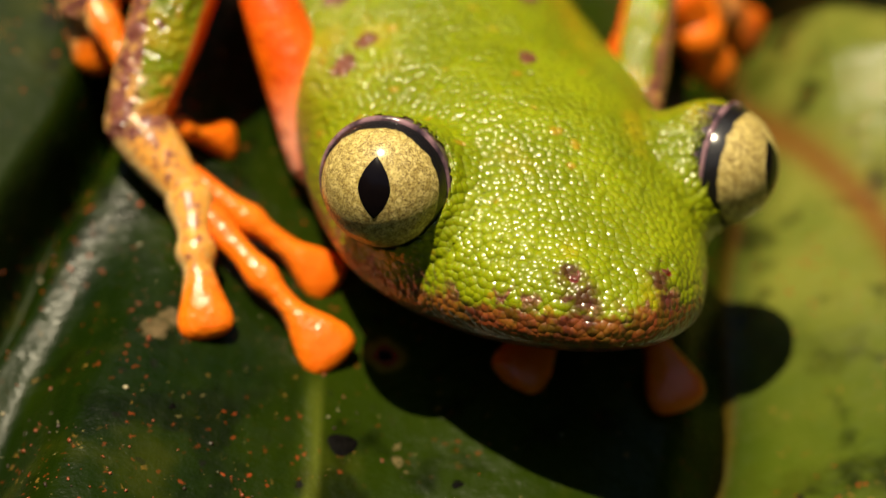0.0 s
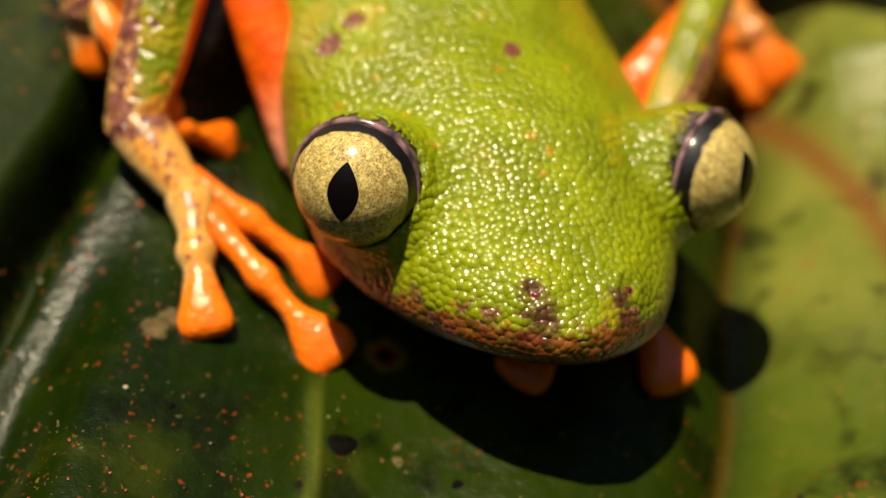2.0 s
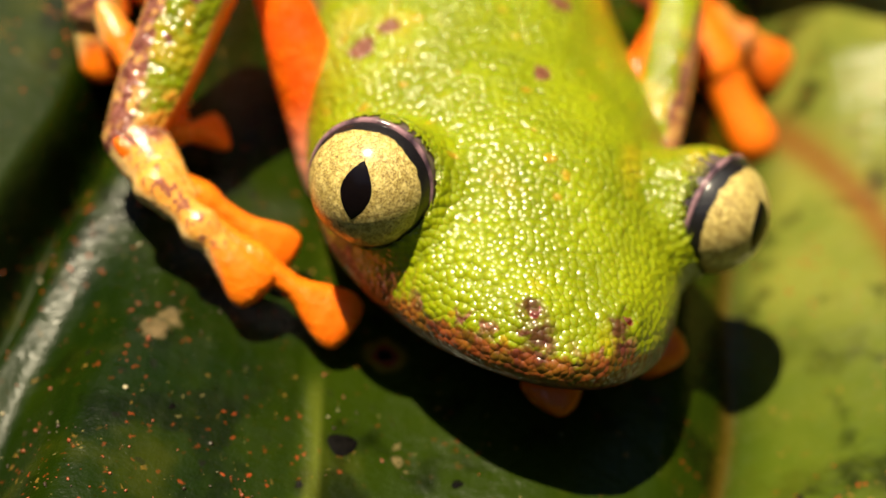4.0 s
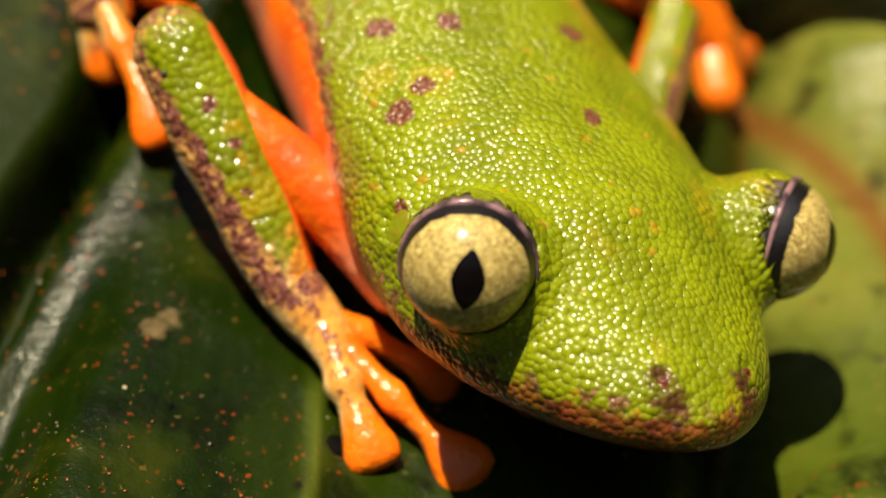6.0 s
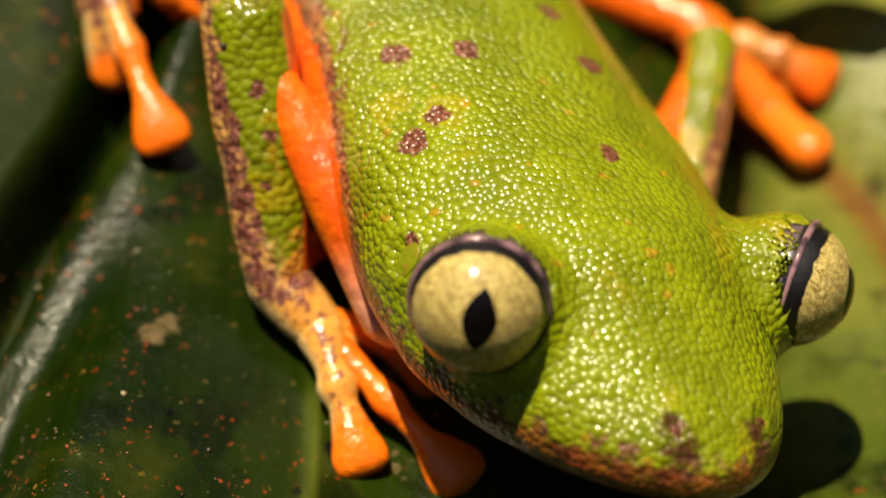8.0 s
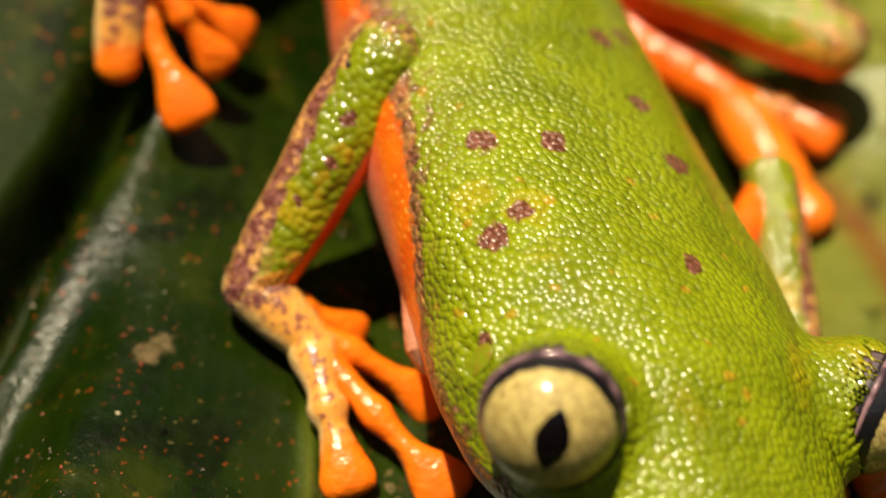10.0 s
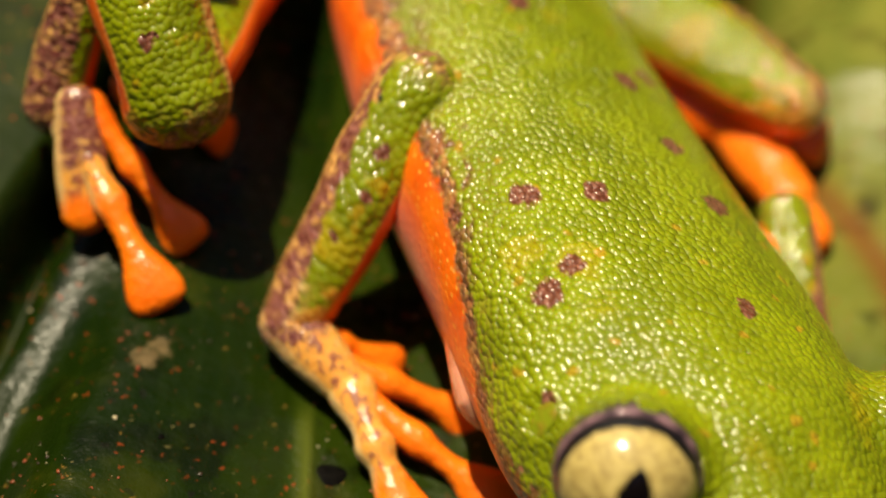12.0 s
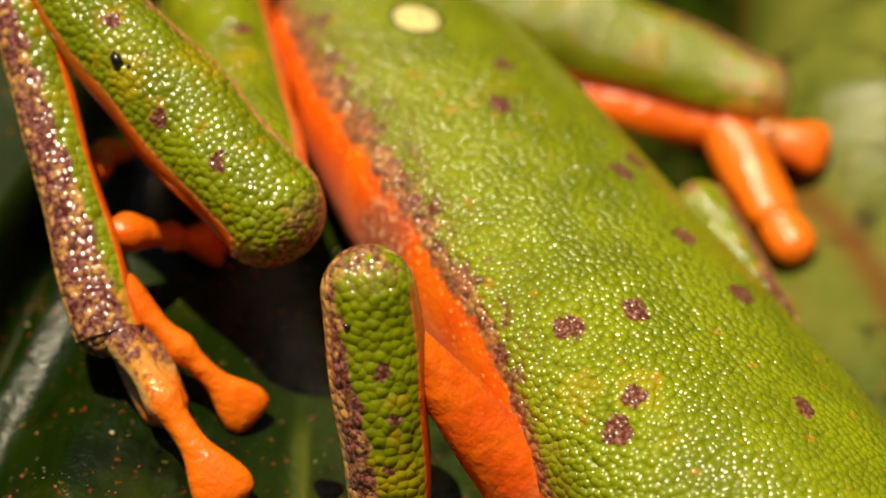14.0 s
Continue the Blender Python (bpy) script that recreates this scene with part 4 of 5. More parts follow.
def head_field(x, y, z):
    """The body with the two sockets of the eyes."""
    d = body_field(x, y, z)
    for s in (-1, 1):
        d = np.maximum(d, EYE_RADIUS + 0.015 - eye_distance(x, y, z, s))
    return d


def bulge_field(x, y, z, s):
    """The skin that rises round an eye, blended into the head."""
    c = np.array((0, EYE_SIDE * s, 0)) - 0.30 * np.array((EYE_AXIS.x, EYE_AXIS.y * s, EYE_AXIS.z))
    bulge = np.sqrt((x - c[0]) ** 2 + (y - c[1]) ** 2 + (z - c[2]) ** 2) - 2.565
    d = soft_union(body_field(x, y, z), bulge, 1.3)
    return np.maximum(d, EYE_RADIUS + 0.015 - eye_distance(x, y, z, s))


def surface(field, low, high, cell):
    """A mesh of the field's zero level (surface nets)."""
    axes = [np.arange(a, b + cell, cell) for a, b in zip(low, high)]
    gx, gy, gz = np.meshgrid(*axes, indexing="ij")
    f = field(gx, gy, gz)
    ins = f < 0
    n = np.array(f.shape) - 1
    count = np.zeros(n, int)
    total = np.zeros((*n, 3))
    sl = lambda o: tuple(slice(o[k], o[k] + n[k]) for k in range(3))
    corners = [(i, j, k) for i in (0, 1) for j in (0, 1) for k in (0, 1)]
    for c in corners:
        for ax in range(3):
            if c[ax] == 0:
                e = list(c)
                e[ax] = 1
                fa, fb = f[sl(c)], f[sl(e)]
                cross = (fa < 0) != (fb < 0)
                u = np.where(cross, fa / np.where(cross, fa - fb, 1), 0)
                for k in range(3):
                    total[..., k] += np.where(cross, c[k] + (u if k == ax else 0), 0)
                count += cross
    active = count > 0
    index = -np.ones(n, int)
    index[active] = np.arange(active.sum())
    cells = np.argwhere(active)
    verts = (cells + total[active] / count[active][:, None]) * cell + np.array([a[0] for a in axes])
    faces = []
    for ax in range(3):
        b, c = (ax + 1) % 3, (ax + 2) % 3
        lo = [slice(1, n[k]) for k in range(3)]
        lo[ax] = slice(0, n[ax])
        hi = list(lo)
        hi[ax] = slice(1, n[ax] + 1)
        fa, fb = ins[tuple(lo)], ins[tuple(hi)]
        for way in (True, False):
            p = np.argwhere((fa != fb) & (fa == way))
            p = p + np.array([0 if k == ax else 1 for k in range(3)])
            eb, ec = np.eye(3, dtype=int)[b], np.eye(3, dtype=int)[c]
            q = [index[tuple((p - o).T)] for o in (eb + ec, ec, 0 * eb, eb)]
            q = np.stack(q if way else q[::-1], 1)
            faces.append(q[(q >= 0).all(1)])
    return verts, np.vstack(faces)


def relax(verts, faces, rounds):
    e = np.vstack([faces[:, [0, 1]], faces[:, [1, 2]], faces[:, [2, 3]], faces[:, [3, 0]]])
    e = np.vstack([e, e[:, ::-1]])
    deg = np.bincount(e[:, 0], minlength=len(verts))[:, None]
    for _ in range(rounds):
        s = np.stack([np.bincount(e[:, 0], verts[e[:, 1], k], len(verts)) for k in range(3)], 1)
        verts = 0.4 * verts + 0.6 * s / np.maximum(deg, 1)
    return verts


def skin_attributes(v):
    line = np.array(DORSAL_LINE)[::-1]
    level = np.interp(v[:, 0], line[:, 0], line[:, 1])
    return {"dorsal": v[:, 2] - level, "head": smooth_step(v[:, 0], -7.5, -4.5)}


def build_body():
    v, f = surface(head_field, (-38.6, -10.5, -6.8), (9.0, 10.5, 9.8), 0.2)
    v = relax(v, f, 3)
    return mesh_object("body", v, f, SKIN, frog, attrs=skin_attributes(v))


def build_bulge(s):
    """The raised skin round one eye: it sinks with the eye when the frog blinks."""
    side = sorted((3.0 * s, 10.5 * s))
    v, f = surface(lambda x, y, z: bulge_field(x, y, z, s), (-5.0, side[0], -4.5), (5.0, side[1], 4.8), 0.14)
    keep = (body_field(v[:, 0], v[:, 1], v[:, 2]) > 0.015) & (eye_distance(v[:, 0], v[:, 1], v[:, 2], s) > EYE_RADIUS - 0.05)
    f = f[keep[f].all(1)]
    used = np.unique(f)
    order = -np.ones(len(v), int)
    order[used] = np.arange(len(used))
    v, f = v[used], order[f]
    edge = np.vstack([f[:, [0, 1]], f[:, [1, 2]], f[:, [2, 3]], f[:, [3, 0]]])
    key = np.sort(edge, 1)
    _, inverse, count = np.unique(key, axis=0, return_inverse=True, return_counts=True)
    border = np.unique(key[count[inverse.ravel()] == 1])
    held = v[border].copy()
    for _ in range(3):
        v = relax(v, f, 1)
        v[border] = held
    v[border] = v[border] - 0.03 * np.sign(v[border]) * np.array((0, 1, 1))
    return mesh_object("eye_socket", v, f, SKIN, frog, "green warty skin raised round the eye", skin_attributes(v))


def on_skin(p, way):
    """The point of the skin on a line from p along way."""
    p, way = np.array(p, float), np.array(way, float) / np.linalg.norm(way)
    steps = np.linspace(-1.5, 1.5, 601)
    line = p + steps[:, None] * way
    d = body_field(line[:, 0], line[:, 1], line[:, 2])
    return line[np.argmax(d > 0)], way


def build_eardrum(s):
    """A smooth oval disc behind the eye."""
    c, way = on_skin((-4.5, 7.4 * s, -0.55), (-0.05, s, 0.30))
    side = np.cross(way, (0, 0, 1.0))
    side /= np.linalg.norm(side)
    v, f = ball((0, 0, 0), (0.62, 0.84, 0.12), 28, 12)
    v = np.array(v)
    v = c + v[:, :1] * side + v[:, 1:2] * np.cross(way, side) + v[:, 2:] * way
    return mesh_object("eardrum", v, f if np.dot(np.cross(side, np.cross(way, side)), way) > 0 else [q[::-1] for q in f], EARDRUM_SKIN, frog, "smooth green oval eardrum")


def build_nostril(s):
    """The raised rim round a nostril."""
    c, way = on_skin((5.65, 1.88 * s, -1.95), (0.55, 0.35 * s, 0.75))
    side = np.cross(way, (0, 1.0, 0))
    side /= np.linalg.norm(side)
    up = np.cross(way, side)
    v, f, n, m = [], [], 28, 10
    for i in range(n):
        q = 2 * math.pi * i / n
        out = side * math.cos(q) + 0.75 * up * math.sin(q)
        thick = 0.115 + 0.03 * math.sin(2 * q + 1) + 0.02 * math.sin(3 * q)
        for j in range(m):
            p = 2 * math.pi * j / m
            v.append(c + 0.26 * out + 0.8 * thick * (math.cos(p) * out + (math.sin(p) + 0.35) * way))
    for i in range(n):
        for j in range(m):
            f.append((i * m + j, i * m + (j + 1) % m, ((i + 1) % n) * m + (j + 1) % m, ((i + 1) % n) * m + j))
    return mesh_object("nostril", v, f, NOSTRIL_SKIN, frog, "moist reddish-purple nostril rim")


build_body()
for way_out in (-1, 1):
    build_eardrum(way_out)
    build_nostril(way_out)
bulges = {s: build_bulge(s) for s in (-1, 1)}


def build_eye(s):
    """An eyeball with its slit pupil; local x is the eye's axis. s: -1 right, 1 left."""
    nu, nv = 48, 40
    v, f, polar = [(EYE_RADIUS, 0, 0)], [], [0.0]
    for i in range(1, nv):
        p = math.pi * i / nv
        for j in range(nu):
            q = 2 * math.pi * j / nu
            v.append((EYE_RADIUS * math.cos(p), EYE_RADIUS * math.sin(p) * math.cos(q), EYE_RADIUS * math.sin(p) * math.sin(q)))
            polar.append(math.degrees(p))
    v.append((-EYE_RADIUS, 0, 0))
    polar.append(180.0)
    f = [(0, 1 + j, 1 + (j + 1) % nu) for j in range(nu)]
    for i in range(nv - 2):
        for j in range(nu):
            a, b = 1 + i * nu + j, 1 + i * nu + (j + 1) % nu
            f.append((a, a + nu, b + nu, b))
    last = len(v) - 1
    f += [(last, 1 + (nv - 2) * nu + (j + 1) % nu, 1 + (nv - 2) * nu + j) for j in range(nu)]
    eye = mesh_object("eye", v, f, EYE_GOLD, frog, "pale gold eye with a black rim", {"polar": polar})
    # the pupil: an upright slit, pointed above and below
    pv, pf, n = [], [], 24
    for i in range(n + 1):
        b = -1 + 2 * i / n
        half = 0.245 * (1 - abs(b) ** 1.7) ** 0.85 + 0.002
        for k in (-1, -0.5, 0, 0.5, 1):
            az, el = half * k + 0.02 * b * s - 0.05 * s, 0.475 * b + 0.12
            pv.append(tuple((EYE_RADIUS + 0.025 - 0.02 * abs(k) ** 3) * c for c in (math.cos(az) * math.cos(el), math.sin(az) * math.cos(el), math.sin(el))))
    for i in range(n):
        for k in range(4):
            a = i * 5 + k
            pf.append((a, a + 1, a + 6, a + 5))
    mesh_object("pupil", pv, pf, PUPIL_BLACK, eye, "black upright slit pupil")
    # the moist purple rim of the lid round the ball
    rv, rf, n, m = [], [], 64, 10
    for i in range(n):
        q = 2 * math.pi * i / n
        r0 = 0.085 + 0.065 * math.sin(q)
        for j in range(m):
            p = 2 * math.pi * j / m
            ring = EYE_RADIUS * 0.982 + r0 * math.cos(p)
            rv.append((0.40 + r0 * math.sin(p), ring * math.cos(q), ring * math.sin(q)))
    for i in range(n):
        for j in range(m):
            rf.append((i * m + j, i * m + (j + 1) % m, ((i + 1) % n) * m + (j + 1) % m, ((i + 1) % n) * m + j))
    rim = mesh_object("rim", rv, rf, RIM_SKIN, eye, "shiny purple-grey eyelid rim")
    return eye, rim


def build_lid(name, s, upper):
    """A flattened shell that turns about the eye's corners; local y is that hinge."""
    v, f, nu, nv, closed = [], [], 28, 18, radians(20 if upper else -34)
    for shell in (EYE_RADIUS + 0.018, EYE_RADIUS + 0.006):
        for i in range(nv + 1):
            turn = radians(125 * i / nv) * (1 if upper else -1)
            for j in range(nu + 1):
                q = radians(4 + 172 * j / nu)
                sag = 0.10 * math.sin(q) if i == 0 else 0.0
                a = turn - sag * (1 if upper else -1)
                px, pz = 0.62 * shell * math.sin(q) * math.cos(a + closed), shell * math.sin(q) * math.sin(a + closed)
                v.append((px * math.cos(closed) + pz * math.sin(closed), shell * math.cos(q), pz * math.cos(closed) - px * math.sin(closed)))
    w = nu + 1
    m = w * (nv + 1)
    for i in range(nv):
        for j in range(nu):
            a = i * w + j
            q = (a, a + 1, a + w + 1, a + w)
            f.append(q[::-1] if upper else q)
            f.append(tuple(k + m for k in (q if upper else q[::-1])))
    for j in range(nu):
        f.append((j, j + 1, j + 1 + m, j + m))
    return mesh_object(name, v, f, LID_SKIN if upper else LOWER_LID_SKIN, frog, "warty green upper eyelid" if upper else "thin smooth olive lower eyelid")


def segment_keys(length, start, middle, end, flat=0.85, bow=0.0):
    """Keys of a limb segment with rounded ends; half widths at start, middle and end."""
    a, b = start, end
    return ((-a, 0, 0, a * 0.06, a * 0.06), (-a * 0.9, 0, 0, a * 0.44, a * 0.44 * flat), (-a * 0.66, 0, 0, a * 0.75, a * 0.75 * flat), (-a * 0.3, 0, 0, a * 0.95, a * 0.95 * flat),
            (a * 0.2, 0, 0, a, a * flat), (length * 0.5, 0, bow, middle, middle * flat), (length - b * 0.2, 0, 0, b, b * flat), (length + b * 0.3, 0, 0, b * 0.95, b * 0.95 * flat),
            (length + b * 0.66, 0, 0, b * 0.75, b * 0.75 * flat), (length + b * 0.9, 0, 0, b * 0.44, b * 0.44 * flat), (length + b, 0, 0, b * 0.06, b * 0.06))


def finger_keys(length, base, thin, pad):
    """A finger that ends in a round sticky disc."""
    return ((-0.9, 0, 0, base * 0.25, base * 0.25), (-0.5, 0, 0, base * 0.75, base * 0.7), (0.1, 0, 0.05, base, base * 0.9), (length * 0.30, 0, 0.22, thin * 0.92, thin * 0.95),
            (length * 0.46, 0, 0.22, thin * 1.22, thin * 1.12), (length * 0.58, 0, 0.16, thin * 0.9, thin * 0.92), (length - pad * 1.7, 0, 0.10, thin * 0.95, thin * 0.9),
            (length - pad * 0.85, 0, 0.05, pad * 0.80, thin * 0.95), (length - pad * 0.2, 0, 0.0, pad * 1.0, thin * 0.85), (length + pad * 0.25, 0, -0.05, pad * 0.94, thin * 0.66),
            (length + pad * 0.45, 0, -0.1, pad * 0.74, thin * 0.46), (length + pad * 0.56, 0, -0.13, pad * 0.38, thin * 0.2))


def finger(name, length, base, thin, pad, material, label="", seed=0):
    return limb(name, finger_keys(length, base, thin, pad), material, frog, label, around=18, steps=5, lumps=0.03, seed=seed)


eyes = {s: build_eye(s) for s in (-1, 1)}
lids = {(s, up): build_lid("upper_eyelid" if up else "lower_eyelid", s, up) for s in (-1, 1) for up in (True, False)}

upper_arm_right = limb("upper_arm", segment_keys(10.3, 1.6, 1.35, 0.75), ARM_SKIN, frog, "smooth orange upper arm", lumps=0.04)
forearm_right = limb("forearm", segment_keys(10.2, 1.75, 1.7, 1.28, 0.85), FOREARM_SKIN, frog, "warty green forearm with a purple-mottled edge", lumps=0.05, seed=2)
hand_right = limb("wrist", segment_keys(3.4, 1.25, 1.15, 0.88, 0.85), WRIST_SKIN, frog, "pale mottled wrist", seed=3)
fingers_right = [finger("finger", 5.5, 1.0, 0.68, 1.12, OUTER_FINGER_SKIN, "pale mottled outer finger", 1), finger("finger", 7.3, 0.66, 0.55, 1.2, FINGER_SKIN, "", 2),
                 finger("finger", 7.0, 0.55, 0.55, 1.05, FINGER_SKIN, "", 3), finger("finger", 4.6, 0.5, 0.5, 0.85, FINGER_SKIN, "", 4)]
upper_arm_left = limb("upper_arm", segment_keys(10.5, 1.2, 0.95, 0.75), ARM_SKIN, frog, "smooth orange upper arm", lumps=0.04)
forearm_left = limb("forearm", segment_keys(13.0, 1.2, 1.2, 1.0, 0.9), FOREARM_SKIN, frog, "warty green forearm with a purple-mottled edge", mirror=True, lumps=0.05, seed=5)
fingers_left = [finger("finger", 8.0, 0.85, 0.6, 1.2, FINGER_SKIN, "", 6), finger("finger", 6.6, 0.85, 0.62, 1.2, FINGER_SKIN, "", 7)]
thigh_right = limb("thigh", segment_keys(15.0, 2.4, 2.2, 1.9, 0.9), THIGH_SKIN, frog, "warty green thigh with orange underside", lumps=0.05, seed=8)
shank_right = limb("shank", segment_keys(14.0, 2.2, 2.2, 1.4, 0.9), THIGH_SKIN, frog, "warty green shank with orange underside", lumps=0.05, seed=9)
tarsus_right = limb("foot", segment_keys(15.0, 1.2, 1.15, 1.35, 0.7), TARSUS_SKIN, frog, "green hind foot mottled purple with a pale edge", lumps=0.06, seed=10)
toes_right = [limb("toe", segment_keys(4.2, 0.85, 1.05, 0.95, 0.6), FLAP_SKIN, frog, "purple-mottled outer toe with a pale edge", lumps=0.04, seed=11), finger("toe", 7.7, 0.85, 0.60, 1.2, TOE_SKIN, "long toe, mottled near its base", 12),
              finger("toe", 6.6, 0.8, 0.5, 1.0, FINGER_SKIN, "", 13), finger("toe", 4.8, 0.8, 0.5, 0.95, FINGER_SKIN, "", 14), finger("toe", 3.4, 0.7, 0.5, 0.9, FINGER_SKIN, "", 15)]
thigh_left = limb("thigh", segment_keys(17.5, 2.6, 2.7, 1.8, 0.9), THIGH_SKIN, frog, "warty green thigh with orange underside", mirror=True, lumps=0.05, seed=16)
shank_left = limb("foot", segment_keys(4.4, 1.3, 1.3, 1.2, 0.85), FINGER_SKIN, frog, "smooth orange hind foot", lumps=0.05, seed=17)
toes_left = [limb("toe", segment_keys(3.6, 1.0, 0.95, 1.1, 0.75), FINGER_SKIN, frog, "", lumps=0.03, seed=18), finger("toe", 4.0, 0.95, 0.8, 1.2, HAND_SKIN, "pale mottled outer toe", 19)]
lower_leg_left = limb("shank", segment_keys(15.0, 1.6, 1.6, 1.1, 0.85), ARM_SKIN, frog, "smooth orange underside of the shank", lumps=0.05, seed=20)


grain_rng = np.random.RandomState(5)
for limb_ob, gx, gy, gz, size in ((shank_right, 7.7, 0.7, 1.95, 0.30), (shank_right, 7.2, 0.5, 1.98, 0.11), (forearm_right, 0.8, -0.87, 1.27, 0.13)):
    mesh_object("grain", *lump(grain_rng, (gx, gy, gz), size), FLY_BLACK, limb_ob, "black grain of dirt stuck to the skin")


# ---- the fly ----
def build_fly():
    fly = tagged(new("fly"), "small black fly sitting on the frog's back", "fly")
    def piece(name, c, r, mat, label=""):
        v, f = ball(c, r, 16, 10)
        mesh_object(name, v, f, mat, fly, label)
    piece("thorax", (0, 0, 0.95), (0.95, 0.82, 0.75), FLY_BLACK)
    piece("abdomen", (-1.5, 0, 0.85), (1.05, 0.68, 0.55), FLY_ABDOMEN, "dull purple-grey abdomen")
    piece("head", (1.15, 0, 0.85), (0.42, 0.6, 0.48), FLY_BLACK)
    for s in (-1, 1):
        piece("fly_eye", (1.22, 0.38 * s, 0.95), (0.3, 0.26, 0.34), FLY_EYE, "dark red eye")
        for k, (x0, x1, reach_out) in enumerate(((0.5, 1.25, 1.0), (0.0, 0.15, 1.3), (-0.5, -1.1, 1.25))):
            keys = ((x0, 0.4 * s, 0.7), ((x0 + x1) / 2, reach_out * 0.6 * s, 1.1), (x1, reach_out * s, 0.35), (x1 * 1.15, (reach_out + 0.22) * s, 0.02))
            rows = curve_through(keys, 5)
            v, f = [], []
            for p in rows:
                for j in range(6):
                    q = j * math.pi / 3
                    v.append((p[0] + 0.075 * math.cos(q), p[1] + 0.04 * math.sin(q) * s, p[2] + 0.075 * math.sin(q)))
            for i in range(len(rows) - 1):
                for j in range(6):
                    f.append((i * 6 + j, i * 6 + (j + 1) % 6, (i + 1) * 6 + (j + 1) % 6, (i + 1) * 6 + j))
            mesh_object("leg", v, f, FLY_BLACK, fly)
        v, f = [], []
        for i in range(9):
            u = i / 8
            half = 0.42 * math.sin(math.pi * min(1.0, u * 0.85 + 0.12)) + 0.02
            for k in (-1, 1):
                v.append((0.2 - 2.2 * u, s * (0.35 + 0.45 * u) + half * k * 0.9, 1.45 - 0.25 * u))
        for i in range(8):
            f.append((2 * i, 2 * i + 1, 2 * i + 3, 2 * i + 2))
        mesh_object("wing", v + [(a, b, c - 0.03) for a, b, c in v], f + [tuple(q + 18 for q in g[::-1]) for g in f], FLY_ABDOMEN, fly, "thin smoky wing")
    return fly


fly = build_fly()


# ---- what moves ----
def glide(rows, t):
    """A row of numbers at t seconds: smooth and never past its neighbours."""
    k = np.array(rows, float)
    ts, v = k[:, 0], k[:, 1:]
    if t <= ts[0]:
        return v[0]
    if t >= ts[-1]:
        return v[-1]
    i = int(np.searchsorted(ts, t, side="right")) - 1
    dt = np.diff(ts)[:, None]
    slope = np.diff(v, axis=0) / dt
    tang = np.zeros_like(v)
    a, b = slope[:-1], slope[1:]
    tang[1:-1] = np.where(a * b > 0, 2 * a * b / np.where(a + b == 0, 1, a + b), 0)
    h = ts[i + 1] - ts[i]
    u = (t - ts[i]) / h
    return (v[i] * (1 + 2 * u) * (1 - u) ** 2 + v[i + 1] * u * u * (3 - 2 * u) + h * (tang[i] * u * (1 - u) ** 2 - tang[i + 1] * u * u * (1 - u)))


def frog_pose(t):
    x, y, z, rx, ry, rz = glide(FROG_ROWS, t)
    return pose(x * MM, y * MM, z * MM, rx, ry, rz)


def aim(a, b, up):
    """A pose at a whose x points to b and whose z leans to up."""
    x = (Vector(b) - Vector(a)).normalized()
    y = Vector(up).cross(x).normalized()
    z = x.cross(y)
    m = Matrix((x, y, z)).transposed().to_4x4()
    m.translation = Vector(a) * MM
    return m


TIMES = [i / 10 for i in range(141)]
POSES = {t: frog_pose(t) for t in TIMES}
FRONT = Vector((0.0, -0.45, 0.9))


def at(rows):
    return lambda t: Vector(glide(rows, t))


def on_frog(x, y, z):
    return lambda t: POSES[t] @ Vector((x * MM, y * MM, z * MM)) / MM


def between(p, q, u, rise=0.0):
    return lambda t: p(t).lerp(q(t), u) + Vector((0, 0, rise))


def carry(part_ob, start, end, up=FRONT, from_end=None):
    """Keys a part of the frog from its start to its end. from_end: its length, if its far end is the one that holds."""
    rows = []
    for t in TIMES:
        a, b = start(t), end(t)
        if from_end:
            a = b + (a - b).normalized() * from_end
        rows.append((t, POSES[t].inverted() @ aim(a, b, up)))
    walk(part_ob, rows)


BLINK = ((0, 0), (0.3, 0.0), (0.4, 0.35), (0.5, 0.6), (0.6, 0.85), (0.7, 1.0), (0.9, 1.0), (1.0, 0.72), (1.1, 0.12), (1.2, 0.0), (14, 0))
LID_SLANT = 7
FLY_ROWS = ((0, -29.0, 1.5, 8.65, -20), (11.3, -28.5, 1.0, 8.6, -20), (12.0, -24.2, -1.6, 7.9, -30), (12.5, -23.3, -1.2, 7.8, -38), (13.0, -22.9, -1.5, 7.7, -40),
            (13.2, -22.2, -2.0, 7.5, -42), (13.4, -20.7, -2.4, 7.15, -45), (13.6, -20.3, -2.4, 7.1, -45), (13.7, -18.0, 14.0, 60, -60), (14, 0, 90, 160, -70))


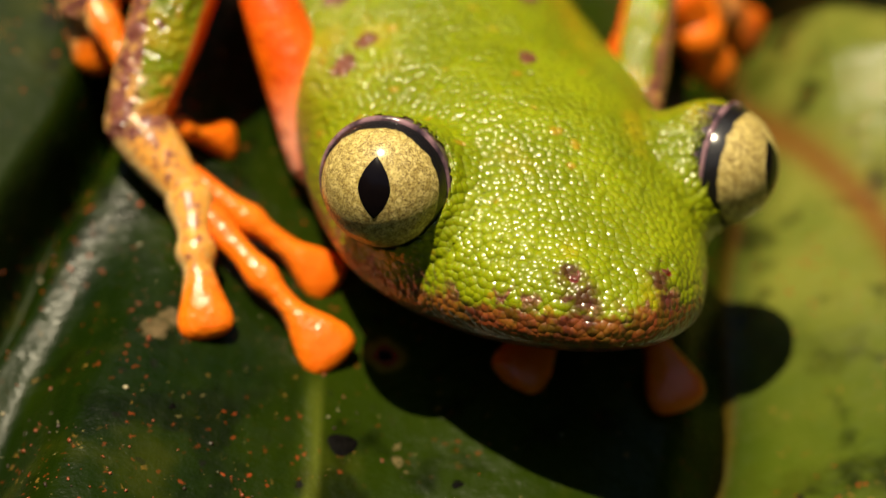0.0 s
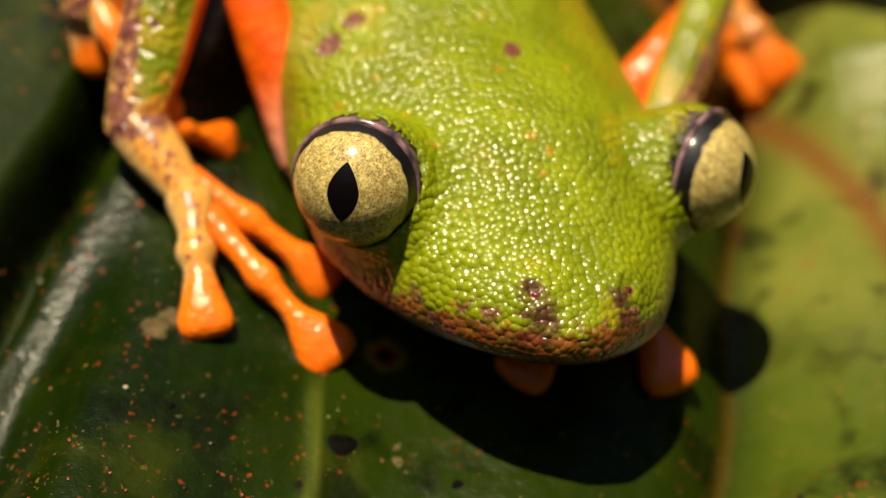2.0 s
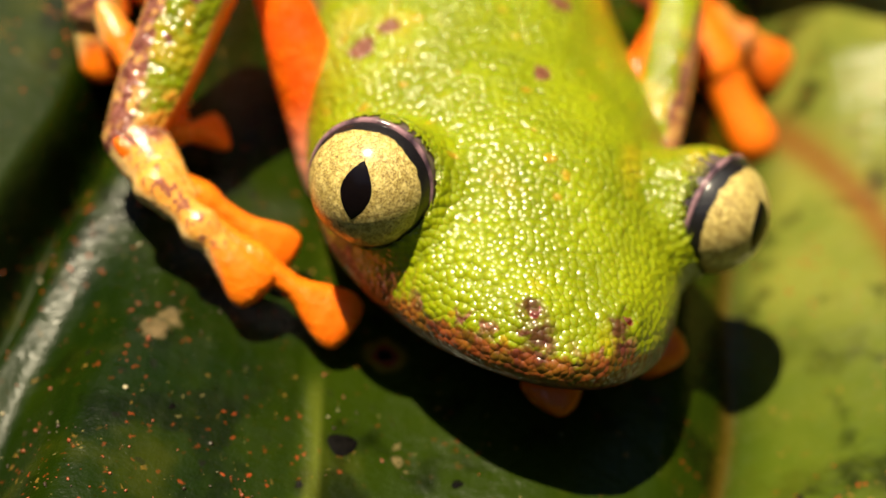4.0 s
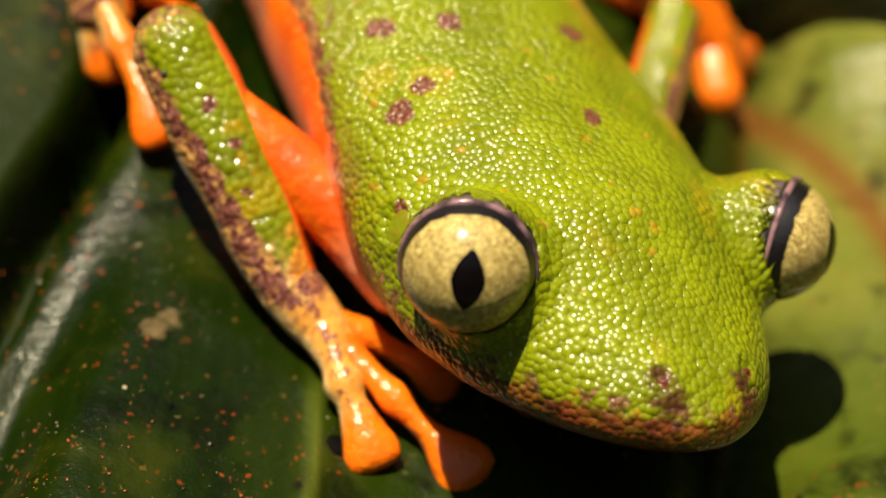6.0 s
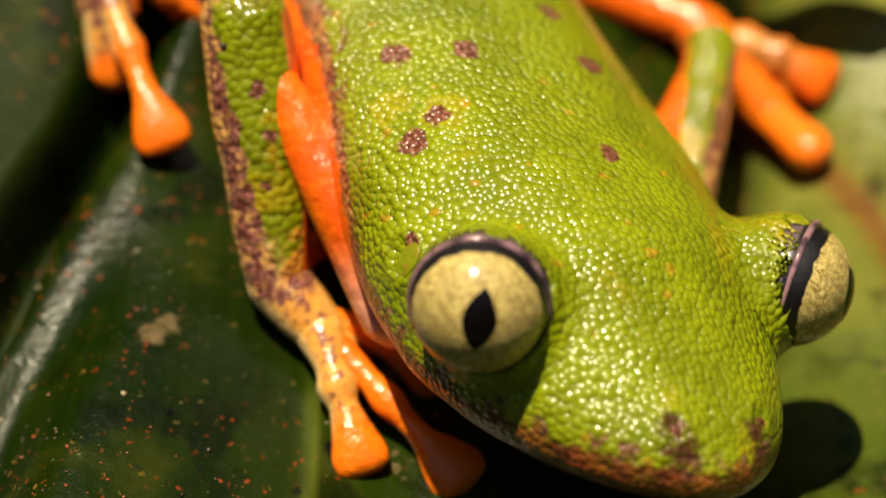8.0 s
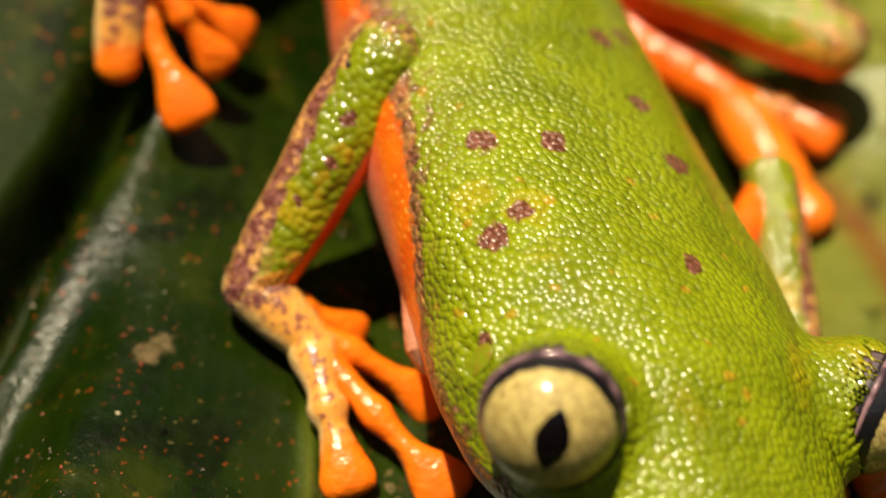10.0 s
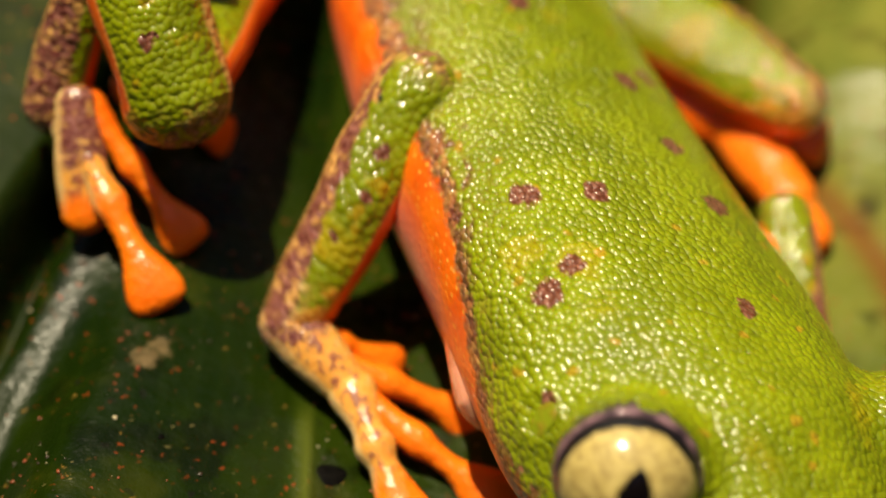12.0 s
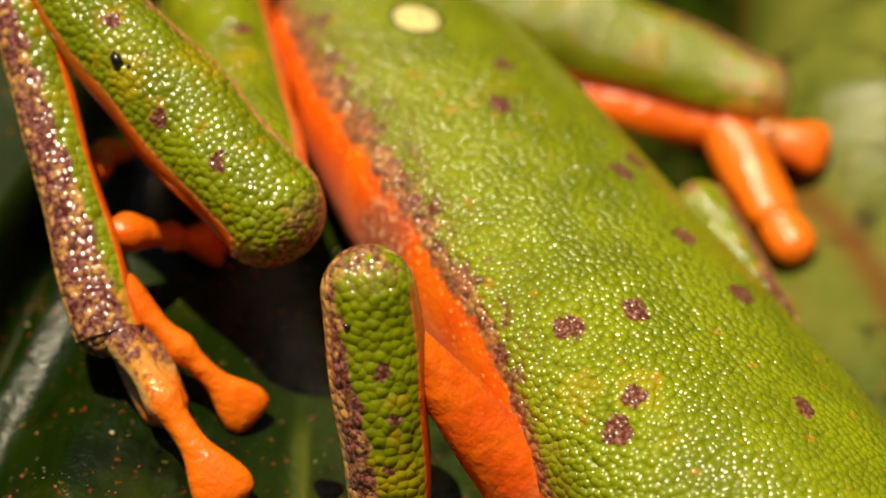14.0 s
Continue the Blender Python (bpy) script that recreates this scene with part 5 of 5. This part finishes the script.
def motions():
    walk(frog, [(t, POSES[t]) for t in TIMES])
    for s, (eye, rim) in eyes.items():
        axis = Vector((EYE_AXIS.x, EYE_AXIS.y * s, EYE_AXIS.z))
        yaw, lift = math.degrees(math.atan2(axis.y, axis.x)), math.degrees(math.asin(axis.z))
        turn = pose(0, 0, 0, 0, 0, yaw) @ pose(0, 0, 0, 0, -lift, 0)
        rows, sunk, back, lid_rows = [], [], [], {True: [], False: []}
        for t in TIMES:
            shut = float(glide(BLINK, t)[0])
            deep = shut ** 0.7
            down = Vector((0, 0, -0.75 * deep)) - axis * 1.95 * deep
            c = Vector((0, EYE_SIDE * s, 0)) + down
            rows.append((t, Matrix.Translation((c - axis * 1.0 * deep) * MM) @ turn))
            back.append((t, Matrix.Translation((-1.2 * MM * deep, 0, 0))))
            sunk.append((t, Matrix.Translation(down * MM)))
            slant = pose(0, 0, 0, LID_SLANT * s * shut, 0, 0)
            for up in (True, False):
                angle = (100 - 80 * shut) if up else -(100 - 66 * shut)
                lid_rows[up].append((t, Matrix.Translation(c * MM) @ turn @ slant @ pose(0, 0, 0, 0, -angle, 0)))
        walk(eye, rows)
        walk(rim, back)
        walk(bulges[s], sunk)
        for up in (True, False):
            walk(lids[s, up], lid_rows[up])
    elbow, wrist, knuckle = at(RIGHT_ELBOW), at(RIGHT_WRIST), at(RIGHT_KNUCKLE)
    carry(upper_arm_right, on_frog(-8.2, -5.2, -3.8), elbow, from_end=12.5)
    carry(forearm_right, elbow, wrist, from_end=10.2)
    carry(hand_right, wrist, knuckle)
    carry(fingers_right[0], knuckle, at(RIGHT_TIP_OUTER), from_end=5.5)
    carry(fingers_right[1], between(wrist, knuckle, 0.9), at(RIGHT_TIP_MIDDLE), from_end=7.3)
    carry(fingers_right[2], between(wrist, knuckle, 0.4), at(RIGHT_TIP_INNER), from_end=7.0)
    carry(fingers_right[3], wrist, at(RIGHT_TIP_THUMB))
    elbow, wrist = at(LEFT_ELBOW), at(LEFT_WRIST)
    carry(upper_arm_left, on_frog(-8.2, 5.2, -3.8), elbow, from_end=10.5)
    carry(forearm_left, elbow, wrist)
    carry(fingers_left[0], wrist, at(LEFT_TIP_A), from_end=8.0)
    carry(fingers_left[1], wrist, at(LEFT_TIP_B), from_end=6.6)
    knee, ankle, heel = at(RIGHT_KNEE), at(RIGHT_ANKLE), at(RIGHT_HEEL)
    carry(thigh_right, on_frog(-40.5, 0.0, 6.5), knee, from_end=15.0)
    carry(shank_right, knee, ankle)
    carry(tarsus_right, ankle, heel, from_end=15.0)
    for toe, rows, n, u in zip(toes_right, (RIGHT_TOE_A, RIGHT_TOE_B, RIGHT_TOE_C, RIGHT_TOE_D, RIGHT_TOE_E), (4.2, 7.7, 6.6, 4.8, 3.4), (0.72, 0.97, 0.86, 0.78, 0.70)):
        carry(toe, between(ankle, heel, u), at(rows), from_end=n)
    knee, heel, ankle = at(LEFT_KNEE), at(LEFT_HEEL), at(LEFT_ANKLE)
    carry(thigh_left, on_frog(-35, 9, 6), knee, from_end=17.5)
    carry(shank_left, ankle, heel, from_end=4.4)
    carry(toes_left[0], heel, at(LEFT_TOE_A), from_end=3.6)
    carry(toes_left[1], ankle, at(LEFT_TOE_B), from_end=4.0)
    carry(lower_leg_left, on_frog(-31, 9.0, 3.0), ankle, from_end=15.0)
    walk(fly, [(t, POSES[t] @ pose(*(c * MM for c in glide(FLY_ROWS, t)[:3]), 0, 13, float(glide(FLY_ROWS, t)[3]))) for t in TIMES])


motions()
